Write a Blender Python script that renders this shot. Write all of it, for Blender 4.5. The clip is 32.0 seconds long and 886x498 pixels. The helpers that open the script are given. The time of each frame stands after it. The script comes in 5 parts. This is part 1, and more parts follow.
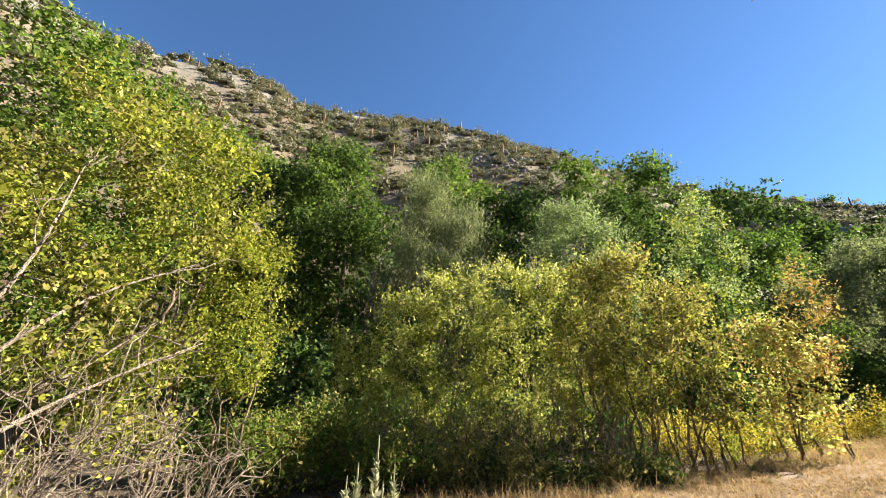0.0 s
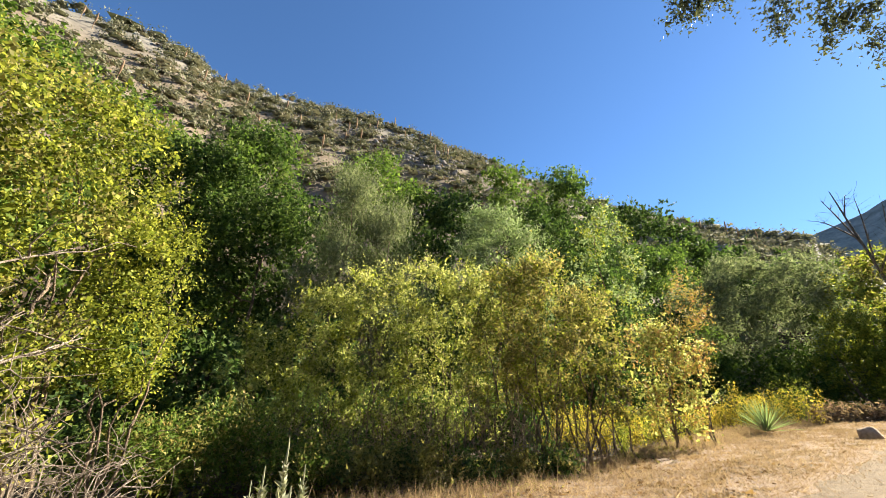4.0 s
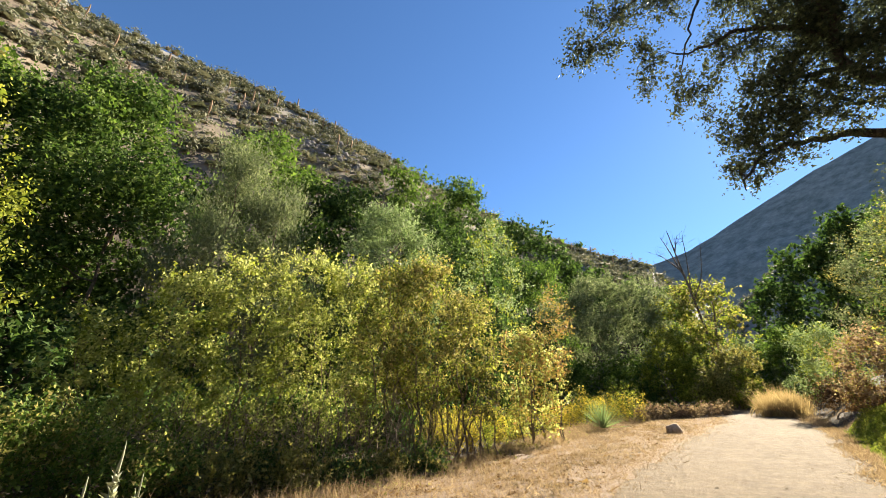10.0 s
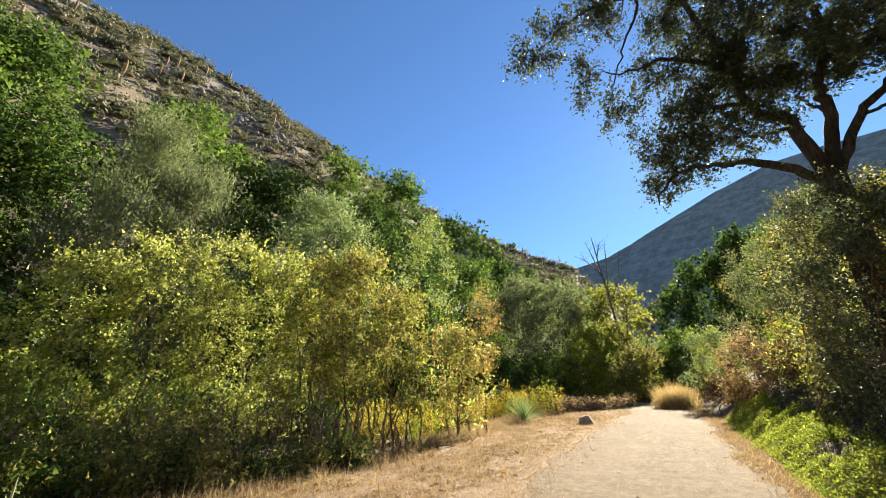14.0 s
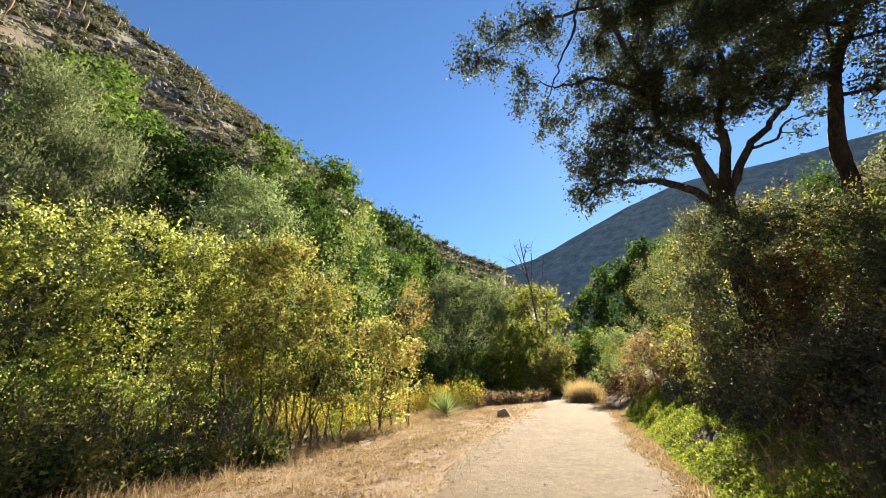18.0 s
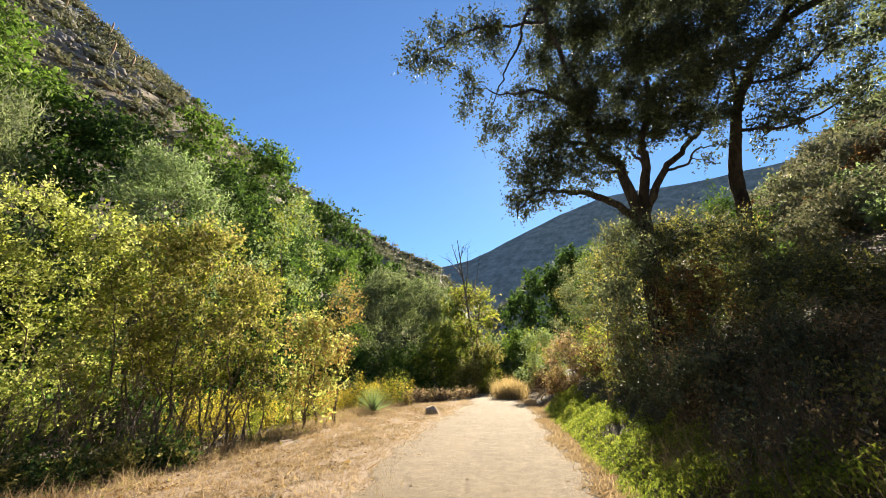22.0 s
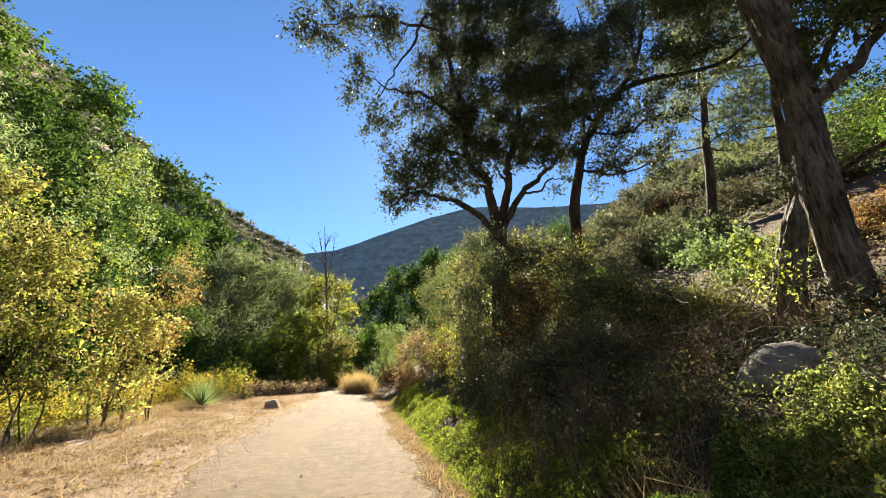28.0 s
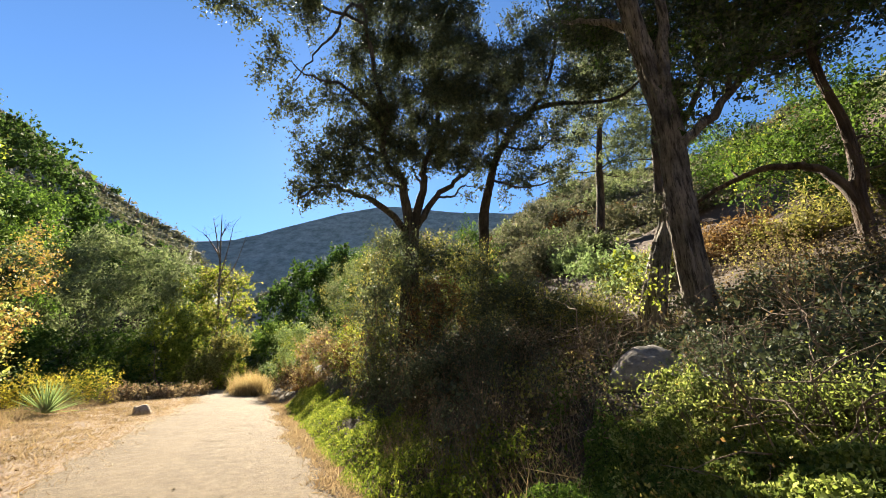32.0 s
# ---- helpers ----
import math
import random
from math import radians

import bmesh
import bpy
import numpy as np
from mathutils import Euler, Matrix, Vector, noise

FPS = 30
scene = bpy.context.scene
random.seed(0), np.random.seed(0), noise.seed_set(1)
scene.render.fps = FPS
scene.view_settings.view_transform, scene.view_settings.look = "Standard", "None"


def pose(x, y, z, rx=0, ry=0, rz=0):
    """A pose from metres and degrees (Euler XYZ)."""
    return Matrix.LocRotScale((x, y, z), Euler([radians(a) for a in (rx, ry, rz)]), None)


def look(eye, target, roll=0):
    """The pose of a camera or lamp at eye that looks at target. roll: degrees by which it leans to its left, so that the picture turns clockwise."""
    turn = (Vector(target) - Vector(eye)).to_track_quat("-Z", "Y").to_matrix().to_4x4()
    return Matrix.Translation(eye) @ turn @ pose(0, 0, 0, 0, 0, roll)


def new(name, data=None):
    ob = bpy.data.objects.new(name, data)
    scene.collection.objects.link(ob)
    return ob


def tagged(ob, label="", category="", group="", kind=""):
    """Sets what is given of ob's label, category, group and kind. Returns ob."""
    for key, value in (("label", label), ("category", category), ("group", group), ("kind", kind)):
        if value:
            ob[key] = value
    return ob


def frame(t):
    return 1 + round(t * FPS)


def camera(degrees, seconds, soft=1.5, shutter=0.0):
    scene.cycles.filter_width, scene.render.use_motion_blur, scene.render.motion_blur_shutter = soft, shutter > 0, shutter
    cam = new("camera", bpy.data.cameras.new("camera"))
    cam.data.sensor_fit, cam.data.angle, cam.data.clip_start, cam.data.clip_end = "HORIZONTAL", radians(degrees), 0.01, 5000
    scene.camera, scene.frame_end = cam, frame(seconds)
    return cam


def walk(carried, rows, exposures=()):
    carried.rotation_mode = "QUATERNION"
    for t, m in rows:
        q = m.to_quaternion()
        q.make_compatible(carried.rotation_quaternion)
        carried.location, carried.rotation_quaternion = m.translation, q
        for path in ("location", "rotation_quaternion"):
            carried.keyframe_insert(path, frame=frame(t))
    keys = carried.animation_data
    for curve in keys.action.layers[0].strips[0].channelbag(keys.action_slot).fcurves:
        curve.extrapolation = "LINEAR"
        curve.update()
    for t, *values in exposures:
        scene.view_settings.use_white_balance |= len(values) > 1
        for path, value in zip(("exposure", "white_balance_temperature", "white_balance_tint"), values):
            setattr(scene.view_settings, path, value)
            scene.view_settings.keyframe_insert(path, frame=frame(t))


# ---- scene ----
from math import sin, cos, tan, pi

# ---------------------------------------------------------------- camera
# bearings run clockwise from the trail's direction (+y); the eye stands 1.55 m over the trail
EYE = Vector((0.0, 0.0, 1.55))
cam = camera(96.22, 32.0, soft=0.55)
PATH = [
    (0, -65.27, 22.11, 0.99), (1, -62.85, 21.91, 0.43), (2, -60.09, 21.9, 0.07), (3, -57.08, 21.93, -0.06),
    (4, -53.97, 21.99, -0.02), (5, -50.84, 22.08, 0.06), (6, -47.59, 22.14, 0.13), (7, -44.99, 22.13, 0.08),
    (8, -42.62, 22.14, 0.0), (9, -39.99, 22.09, -0.04), (10, -37.65, 21.99, -0.01), (11, -35.19, 21.85, -0.03),
    (12, -32.89, 21.63, -0.11), (13, -30.19, 21.35, -0.23), (14, -27.93, 21.18, -0.27), (15, -25.22, 20.96, -0.3),
    (16, -22.66, 20.76, -0.32), (17, -20.13, 20.56, -0.33), (18, -17.68, 20.37, -0.29), (19, -15.29, 20.2, -0.23),
    (20, -12.85, 20.11, -0.22), (21, -10.5, 20.04, -0.23), (22, -8.19, 19.99, -0.28), (23, -5.92, 19.95, -0.35),
    (24, -3.25, 19.88, -0.33), (25, 0.36, 19.68, -0.1), (26, 4.07, 19.47, 0.18), (27, 7.85, 19.32, 0.43),
    (28, 11.83, 19.29, 0.53), (29, 15.83, 19.35, 0.52), (30, 19.42, 19.39, 0.34), (31, 22.79, 19.24, 0.05),
    (32, 25.29, 19.36, -0.23),
]
rows = []
for t, yaw, pitch, roll in PATH:
    a, e = radians(yaw), radians(pitch)
    way = Vector((sin(a) * cos(e), cos(a) * cos(e), sin(e)))
    eye = EYE + Vector((0.05 * sin(a), 0.05 * cos(a) - 0.05, 0))
    rows.append((t, look(eye, eye + way * 10, roll)))
walk(cam, rows, [(0, 2.37), (8, 2.32), (14, 2.27), (24, 2.28), (32, 2.37)])

# ---------------------------------------------------------------- sky and sun
SUN_B, SUN_E = 8.4, 32.6
world = bpy.data.worlds.new("sky")
scene.world = world
world.use_nodes = True
wn = world.node_tree
sky = wn.nodes.new("ShaderNodeTexSky")
sky.sky_type, sky.sun_disc = "NISHITA", False
sky.sun_elevation, sky.sun_rotation = radians(SUN_E), radians(SUN_B)
sky.altitude, sky.air_density, sky.dust_density, sky.ozone_density = 500, 1.0, 0.08, 3.0
tint = wn.nodes.new("ShaderNodeMix")
tint.data_type, tint.blend_type = "RGBA", "MULTIPLY"
tint.inputs[0].default_value, tint.inputs[7].default_value = 1.0, (0.505, 0.68, 0.83, 1)
wn.links.new(sky.outputs[0], tint.inputs[6])
wn.links.new(tint.outputs[2], wn.nodes["Background"].inputs[0])
wn.nodes["Background"].inputs[1].default_value = 0.05
lamp = bpy.data.lights.new("sun", "SUN")
lamp.energy, lamp.angle, lamp.color = 5.0, radians(0.53), (1.0, 0.87, 0.68)
sun = new("sun", lamp)
sa, se = radians(SUN_B), radians(SUN_E)
sun.matrix_world = look(Vector((sin(sa) * cos(se), cos(sa) * cos(se), sin(se))) * 60, (0, 0, 0))

rng = np.random.default_rng(7)


# ---------------------------------------------------------------- materials
def material(name, rough=0.8):
    m = bpy.data.materials.new(name)
    m.use_nodes = True
    b = m.node_tree.nodes["Principled BSDF"]
    b.inputs["Roughness"].default_value = rough
    return m, m.node_tree, b


def ramp(nt, fac, stops):
    r = nt.nodes.new("ShaderNodeValToRGB")
    while len(r.color_ramp.elements) < len(stops):
        r.color_ramp.elements.new(0.5)
    for el, (p, c) in zip(r.color_ramp.elements, stops):
        el.position, el.color = p, (*c, 1)
    nt.links.new(fac, r.inputs[0])
    return r.outputs[0]


def noise_tex(nt, scale, detail=5.0, rough=0.6, stretch=None):
    tc = nt.nodes.new("ShaderNodeNewGeometry").outputs["Position"]
    if stretch:
        mp = nt.nodes.new("ShaderNodeMapping")
        mp.inputs["Scale"].default_value = stretch
        nt.links.new(tc, mp.inputs[0])
        tc = mp.outputs[0]
    n = nt.nodes.new("ShaderNodeTexNoise")
    n.inputs["Scale"].default_value, n.inputs["Detail"].default_value, n.inputs["Roughness"].default_value = scale, detail, rough
    nt.links.new(tc, n.inputs["Vector"])
    return n.outputs["Fac"]


def mix(nt, fac, a, b, blend="MIX"):
    m = nt.nodes.new("ShaderNodeMix")
    m.data_type, m.blend_type = "RGBA", blend
    for sock, v in ((m.inputs[0], fac), (m.inputs[6], a), (m.inputs[7], b)):
        if isinstance(v, (int, float)):
            sock.default_value = v
        elif isinstance(v, tuple):
            sock.default_value = (*v, 1)
        else:
            nt.links.new(v, sock)
    return m.outputs[2]


def bump(nt, b, height, strength, dist):
    n = nt.nodes.new("ShaderNodeBump")
    n.inputs["Strength"].default_value, n.inputs["Distance"].default_value = strength, dist
    nt.links.new(height, n.inputs["Height"])
    nt.links.new(n.outputs[0], b.inputs["Normal"])


def leaf_material(name, stops, through_light=0.46, gloss=0.55, patch=0.25, glow=(1.2, 1.2, 0.9), shine=0.08):
    """Leaf: a tint of its own for each leaf, broad patches over the crown, light shining through the blade."""
    m, nt, b = material(name, gloss)
    geo = nt.nodes.new("ShaderNodeNewGeometry")
    n = noise_tex(nt, 0.9, 3)
    add = nt.nodes.new("ShaderNodeMath")
    add.operation = "MULTIPLY_ADD"
    nt.links.new(n, add.inputs[0])
    add.inputs[1].default_value = patch * 2
    sub = nt.nodes.new("ShaderNodeMath")
    sub.operation = "MULTIPLY_ADD"
    nt.links.new(geo.outputs["Random Per Island"], sub.inputs[0])
    sub.inputs[1].default_value = 1 - patch
    sub.inputs[2].default_value = -patch / 2
    nt.links.new(sub.outputs[0], add.inputs[2])
    col = ramp(nt, add.outputs[0], stops)
    nt.links.new(col, b.inputs["Base Color"])
    b.inputs["Specular IOR Level"].default_value = shine
    tr = nt.nodes.new("ShaderNodeBsdfTranslucent")
    nt.links.new(mix(nt, 1.0, col, glow, "MULTIPLY"), tr.inputs[0])
    ms = nt.nodes.new("ShaderNodeMixShader")
    ms.inputs[0].default_value = through_light
    nt.links.new(b.outputs[0], ms.inputs[1])
    nt.links.new(tr.outputs[0], ms.inputs[2])
    nt.links.new(ms.outputs[0], nt.nodes["Material Output"].inputs[0])
    return m


def bark_material(name, dark, light, scale=9.0):
    """Furrowed bark: long cracks, flaky plates and paler weathered patches."""
    m, nt, b = material(name, 0.9)
    f = noise_tex(nt, scale, 8, 0.7, (1, 1, 0.16))
    h = noise_tex(nt, scale * 3.2, 5, 0.6, (1, 1, 0.4))
    g = noise_tex(nt, 1.6, 4)
    mid = tuple((p + q) / 2 for p, q in zip(dark, light))
    c = ramp(nt, f, [(0.40, dark), (0.47, mid), (0.58, light)])
    c = mix(nt, mul(nt, h, 0.3), c, mid)
    nt.links.new(mix(nt, ramp(nt, g, [(0.45, (0, 0, 0)), (0.66, (0.75, 0.75, 0.75))]), c, tuple(v * 0.8 for v in dark)), b.inputs["Base Color"])
    ad = nt.nodes.new("ShaderNodeMath")
    nt.links.new(f, ad.inputs[0])
    nt.links.new(mul(nt, h, 0.35), ad.inputs[1])
    bump(nt, b, ad.outputs[0], 1.0, 0.14)
    return m


def mul(nt, v, k):
    n = nt.nodes.new("ShaderNodeMath")
    n.operation = "MULTIPLY"
    nt.links.new(v, n.inputs[0])
    n.inputs[1].default_value = k
    return n.outputs[0]


def soil_material(name, a, b_, c, fine=30.0, relief=0.03):
    m, nt, b = material(name, 0.95)
    f, g = noise_tex(nt, fine, 8, 0.7), noise_tex(nt, 0.7, 5, 0.6)
    col = mix(nt, g, ramp(nt, f, [(0.38, a), (0.5, b_), (0.64, c)]), ramp(nt, f, [(0.4, a), (0.62, b_)]))
    worn = noise_tex(nt, 3.0, 9, 0.75)
    col = mix(nt, ramp(nt, worn, [(0.48, (0, 0, 0)), (0.7, (0.4, 0.4, 0.4))]), col, c)
    col = mix(nt, ramp(nt, worn, [(0.3, (0.35, 0.35, 0.35)), (0.48, (0, 0, 0))]), col, a)
    nt.links.new(col, b.inputs["Base Color"])
    both = nt.nodes.new("ShaderNodeMath")
    nt.links.new(f, both.inputs[0])
    nt.links.new(mul(nt, worn, 0.25), both.inputs[1])
    bump(nt, b, both.outputs[0], 0.8, relief)
    return m


def slope_soil():
    """Dark leaf litter on the canyon floor, pale dry soil with stones on the slopes above, far brush with haze in its
    colour.
    """
    m, nt, b = material("canyon_soil", 0.95)
    f, g = noise_tex(nt, 18, 8, 0.7), noise_tex(nt, 0.35, 6, 0.65)
    litter = ramp(nt, f, [(0.3, (0.026, 0.018, 0.011)), (0.6, (0.066, 0.047, 0.028)), (0.8, (0.13, 0.096, 0.06))])
    dry = ramp(nt, g, [(0.35, (0.1, 0.08, 0.052)), (0.52, (0.15, 0.118, 0.082)), (0.7, (0.215, 0.176, 0.132))])
    red = ramp(nt, f, [(0.35, (0.036, 0.021, 0.014)), (0.52, (0.085, 0.051, 0.034)), (0.68, (0.15, 0.098, 0.064))])
    pos = nt.nodes.new("ShaderNodeSeparateXYZ")
    nt.links.new(nt.nodes.new("ShaderNodeNewGeometry").outputs["Position"], pos.inputs[0])
    rng_ = nt.nodes.new("ShaderNodeMapRange")
    rng_.inputs["From Min"].default_value, rng_.inputs["From Max"].default_value = 13.0, 24.0
    nt.links.new(pos.outputs["Z"], rng_.inputs["Value"])
    low = nt.nodes.new("ShaderNodeMapRange")
    low.inputs["From Min"].default_value, low.inputs["From Max"].default_value = 3.0, 7.0
    nt.links.new(pos.outputs["Z"], low.inputs["Value"])
    side = nt.nodes.new("ShaderNodeMapRange")
    side.inputs["From Min"].default_value, side.inputs["From Max"].default_value = 2.0, 9.0
    nt.links.new(pos.outputs["X"], side.inputs["Value"])
    near = mix(nt, side.outputs[0], mix(nt, rng_.outputs[0], litter, dry), mix(nt, low.outputs[0], litter, red))
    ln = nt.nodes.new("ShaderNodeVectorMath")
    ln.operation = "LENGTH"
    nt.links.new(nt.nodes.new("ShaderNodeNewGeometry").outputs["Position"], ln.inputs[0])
    haze_far = nt.nodes.new("ShaderNodeMapRange")
    haze_far.inputs["From Min"].default_value, haze_far.inputs["From Max"].default_value = 112, 136
    nt.links.new(ln.outputs["Value"], haze_far.inputs["Value"])
    # brush cover of the far slopes, greyed and lightened to stand for haze
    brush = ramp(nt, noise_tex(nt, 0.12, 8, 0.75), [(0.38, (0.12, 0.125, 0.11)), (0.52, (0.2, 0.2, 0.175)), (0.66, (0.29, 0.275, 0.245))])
    nt.links.new(mix(nt, haze_far.outputs[0], near, brush), b.inputs["Base Color"])
    bump(nt, b, f, 0.7, 0.04)
    return m


def road_soil():
    """Packed sandy dirt: coarse grit, scuffs and footmarks, paler dusty sweeps along the way."""
    m, nt, b = material("packed_sandy_dirt", 0.95)
    grit, scuff = noise_tex(nt, 46, 6, 0.75), noise_tex(nt, 5.5, 8, 0.72)
    sweep = noise_tex(nt, 0.8, 4, 0.6, (1, 0.3, 1))
    col = ramp(nt, grit, [(0.36, (0.05, 0.033, 0.015)), (0.5, (0.113, 0.079, 0.037)), (0.64, (0.178, 0.131, 0.07))])
    col = mix(nt, ramp(nt, scuff, [(0.4, (0.55, 0.55, 0.55)), (0.54, (0, 0, 0))]), col, (0.076, 0.051, 0.024))
    col = mix(nt, ramp(nt, scuff, [(0.52, (0, 0, 0)), (0.66, (0.5, 0.5, 0.5))]), col, (0.165, 0.121, 0.064))
    col = mix(nt, ramp(nt, sweep, [(0.45, (0, 0, 0)), (0.65, (0.45, 0.45, 0.45))]), col, (0.144, 0.103, 0.052))
    nt.links.new(col, b.inputs["Base Color"])
    both = nt.nodes.new("ShaderNodeMath")
    nt.links.new(mul(nt, grit, 0.6), both.inputs[0])
    nt.links.new(mul(nt, scuff, 0.8), both.inputs[1])
    bump(nt, b, both.outputs[0], 0.9, 0.045)
    return m


YELLOW = [(0.0, (0.1, 0.125, 0.032)), (0.3, (0.27, 0.31, 0.09)), (0.7, (0.46, 0.49, 0.17)), (0.95, (0.58, 0.55, 0.27)), (1.0, (0.45, 0.26, 0.16))]
OLIVE = [(0.0, (0.052, 0.062, 0.018)), (0.4, (0.185, 0.186, 0.056)), (0.8, (0.345, 0.315, 0.11)), (1.0, (0.38, 0.24, 0.12))]
LIME = [(0.0, (0.065, 0.095, 0.016)), (0.5, (0.2, 0.245, 0.036)), (0.85, (0.36, 0.38, 0.07)), (1.0, (0.46, 0.36, 0.13))]
WILLOW = [(0.15, (0.055, 0.08, 0.014)), (0.58, (0.215, 0.25, 0.036)), (0.88, (0.38, 0.4, 0.07)), (1.0, (0.5, 0.38, 0.15))]
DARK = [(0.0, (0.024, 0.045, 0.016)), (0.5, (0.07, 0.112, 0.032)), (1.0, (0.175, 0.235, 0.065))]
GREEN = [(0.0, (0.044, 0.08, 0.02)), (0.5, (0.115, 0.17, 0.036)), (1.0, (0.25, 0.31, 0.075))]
GREY = [(0.0, (0.08, 0.1, 0.055)), (0.5, (0.175, 0.2, 0.105)), (1.0, (0.33, 0.35, 0.21))]
SILVER = [(0.0, (0.11, 0.145, 0.065)), (0.5, (0.25, 0.295, 0.135)), (1.0, (0.41, 0.44, 0.245))]
AUTUMN = [(0.0, (0.16, 0.17, 0.035)), (0.4, (0.38, 0.33, 0.085)), (0.75, (0.43, 0.27, 0.11)), (1.0, (0.36, 0.17, 0.10))]
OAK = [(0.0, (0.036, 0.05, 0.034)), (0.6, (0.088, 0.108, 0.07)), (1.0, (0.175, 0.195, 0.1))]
IVY = [(0.0, (0.045, 0.07, 0.022)), (0.5, (0.19, 0.24, 0.06)), (0.82, (0.41, 0.43, 0.17)), (0.95, (0.6, 0.55, 0.33)), (1.0, (0.46, 0.22, 0.14))]
STRAW = [(0.0, (0.135, 0.085, 0.056)), (0.5, (0.265, 0.19, 0.13)), (1.0, (0.43, 0.34, 0.24))]
BROWN = [(0.0, (0.07, 0.05, 0.032)), (0.5, (0.175, 0.132, 0.083)), (1.0, (0.38, 0.3, 0.205))]
GOLD = [(0.0, (0.2, 0.14, 0.075)), (0.5, (0.36, 0.27, 0.15)), (1.0, (0.54, 0.43, 0.26))]
CLOVER = [(0.0, (0.035, 0.06, 0.012)), (0.45, (0.13, 0.175, 0.026)), (0.85, (0.3, 0.33, 0.055)), (0.97, (0.42, 0.4, 0.12)), (1.0, (0.36, 0.22, 0.1))]
RUST = [(0.0, (0.06, 0.036, 0.02)), (0.5, (0.155, 0.09, 0.043)), (0.8, (0.27, 0.175, 0.08)), (1.0, (0.38, 0.28, 0.14))]
CHAP = [(0.0, (0.072, 0.082, 0.05)), (0.5, (0.148, 0.156, 0.1)), (0.85, (0.24, 0.228, 0.17)), (1.0, (0.32, 0.245, 0.19))]

M_LEAF = {
    "willow": leaf_material("willow_leaf", WILLOW),
    "yellow": leaf_material("yellow_willow_leaf", YELLOW), "olive": leaf_material("olive_leaf", OLIVE),
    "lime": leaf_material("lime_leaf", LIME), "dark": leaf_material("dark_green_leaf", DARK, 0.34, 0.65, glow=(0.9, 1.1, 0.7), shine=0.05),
    "green": leaf_material("green_leaf", GREEN, 0.4, 0.65, glow=(0.9, 1.1, 0.7), shine=0.05), "grey": leaf_material("grey_willow_leaf", GREY, 0.4, 0.7, glow=(1, 1.1, 0.8), shine=0.05),
    "silver": leaf_material("silver_green_leaf", SILVER, 0.4, glow=(0.9, 1.1, 0.8)), "autumn": leaf_material("autumn_leaf", AUTUMN, 0.34, glow=(1.05, 1.05, 0.8)),
    "oak": leaf_material("live_oak_leaf", OAK, 0.24, 0.55), "ivy": leaf_material("ivy_leaf", IVY, 0.56, 0.65, 0.35),
    "straw": leaf_material("dry_grass_blade", STRAW, 0.45, 0.7), "brown": leaf_material("dead_leaf", BROWN, 0.3, 0.8),
    "weed": leaf_material("yellow_weed_leaf", [(0.0, (0.15, 0.14, 0.02)), (0.4, (0.36, 0.32, 0.05)), (0.8, (0.56, 0.46, 0.08)), (1.0, (0.5, 0.34, 0.13))]), "clover": leaf_material("ground_ivy_leaf", CLOVER, 0.6, 0.65, 0.35), "woolly": leaf_material("woolly_leaf", [(0.0, (0.19, 0.21, 0.14)), (0.5, (0.31, 0.33, 0.235)), (1.0, (0.44, 0.45, 0.34))], 0.3, 0.8), "gold": leaf_material("golden_grass_blade", GOLD, 0.5, 0.7), "rust": leaf_material("rust_leaf", RUST, 0.35, 0.7), "chap": leaf_material("chaparral_leaf", CHAP, 0.2, 0.8),
}
M_STEM = bark_material("grey_brown_stem", (0.06, 0.044, 0.03), (0.29, 0.22, 0.155), 14)
M_OAKBARK = bark_material("oak_bark", (0.024, 0.02, 0.016), (0.33, 0.29, 0.245), 17)
# darker copy of the oak bark, with the backlit trees' shade in its colour
M_BACKLITBARK = bark_material("backlit_oak_bark", (0.018, 0.014, 0.011), (0.125, 0.105, 0.085), 13)
M_DEAD = bark_material("bleached_dead_wood", (0.15, 0.12, 0.095), (0.42, 0.36, 0.29), 16)
M_TWIG = bark_material("brown_twig", (0.14, 0.1, 0.07), (0.44, 0.34, 0.25), 16)
M_PINEBARK = bark_material("pine_bark", (0.03, 0.02, 0.015), (0.12, 0.085, 0.06), 8)
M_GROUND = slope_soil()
M_ROAD = road_soil()
M_TANROCK = soil_material("tan_rock", (0.24, 0.18, 0.125), (0.38, 0.3, 0.215), (0.5, 0.41, 0.31), 7, 0.04)
M_BOULDER = soil_material("grey_boulder", (0.11, 0.1, 0.088), (0.2, 0.185, 0.165), (0.29, 0.27, 0.245), 8, 0.04)
M_ROCK = soil_material("weathered_rock", (0.09, 0.085, 0.08), (0.2, 0.19, 0.175), (0.31, 0.295, 0.27), 9, 0.05)


# ---------------------------------------------------------------- mesh tools
def raw_mesh(name, verts, faces, mat, smooth=False):
    """A mesh from numpy arrays; every face has the same number of corners."""
    me = bpy.data.meshes.new(name)
    n, k = faces.shape
    me.vertices.add(len(verts))
    me.vertices.foreach_set("co", np.ascontiguousarray(verts, dtype=np.float32).ravel())
    me.loops.add(n * k)
    me.loops.foreach_set("vertex_index", np.ascontiguousarray(faces, dtype=np.int32).ravel())
    me.polygons.add(n)
    me.polygons.foreach_set("loop_start", np.arange(0, n * k, k, dtype=np.int32))
    if smooth:
        me.polygons.foreach_set("use_smooth", np.ones(n, dtype=bool))
    me.update(calc_edges=True)
    me.materials.append(mat)
    return me


def part(name, me, parent=None, label=""):
    ob = new(name, me)
    if parent:
        ob.parent = parent
    if label:
        ob["label"] = label
    return ob


def unit(v):
    return v / np.maximum(np.linalg.norm(v, axis=-1, keepdims=True), 1e-9)


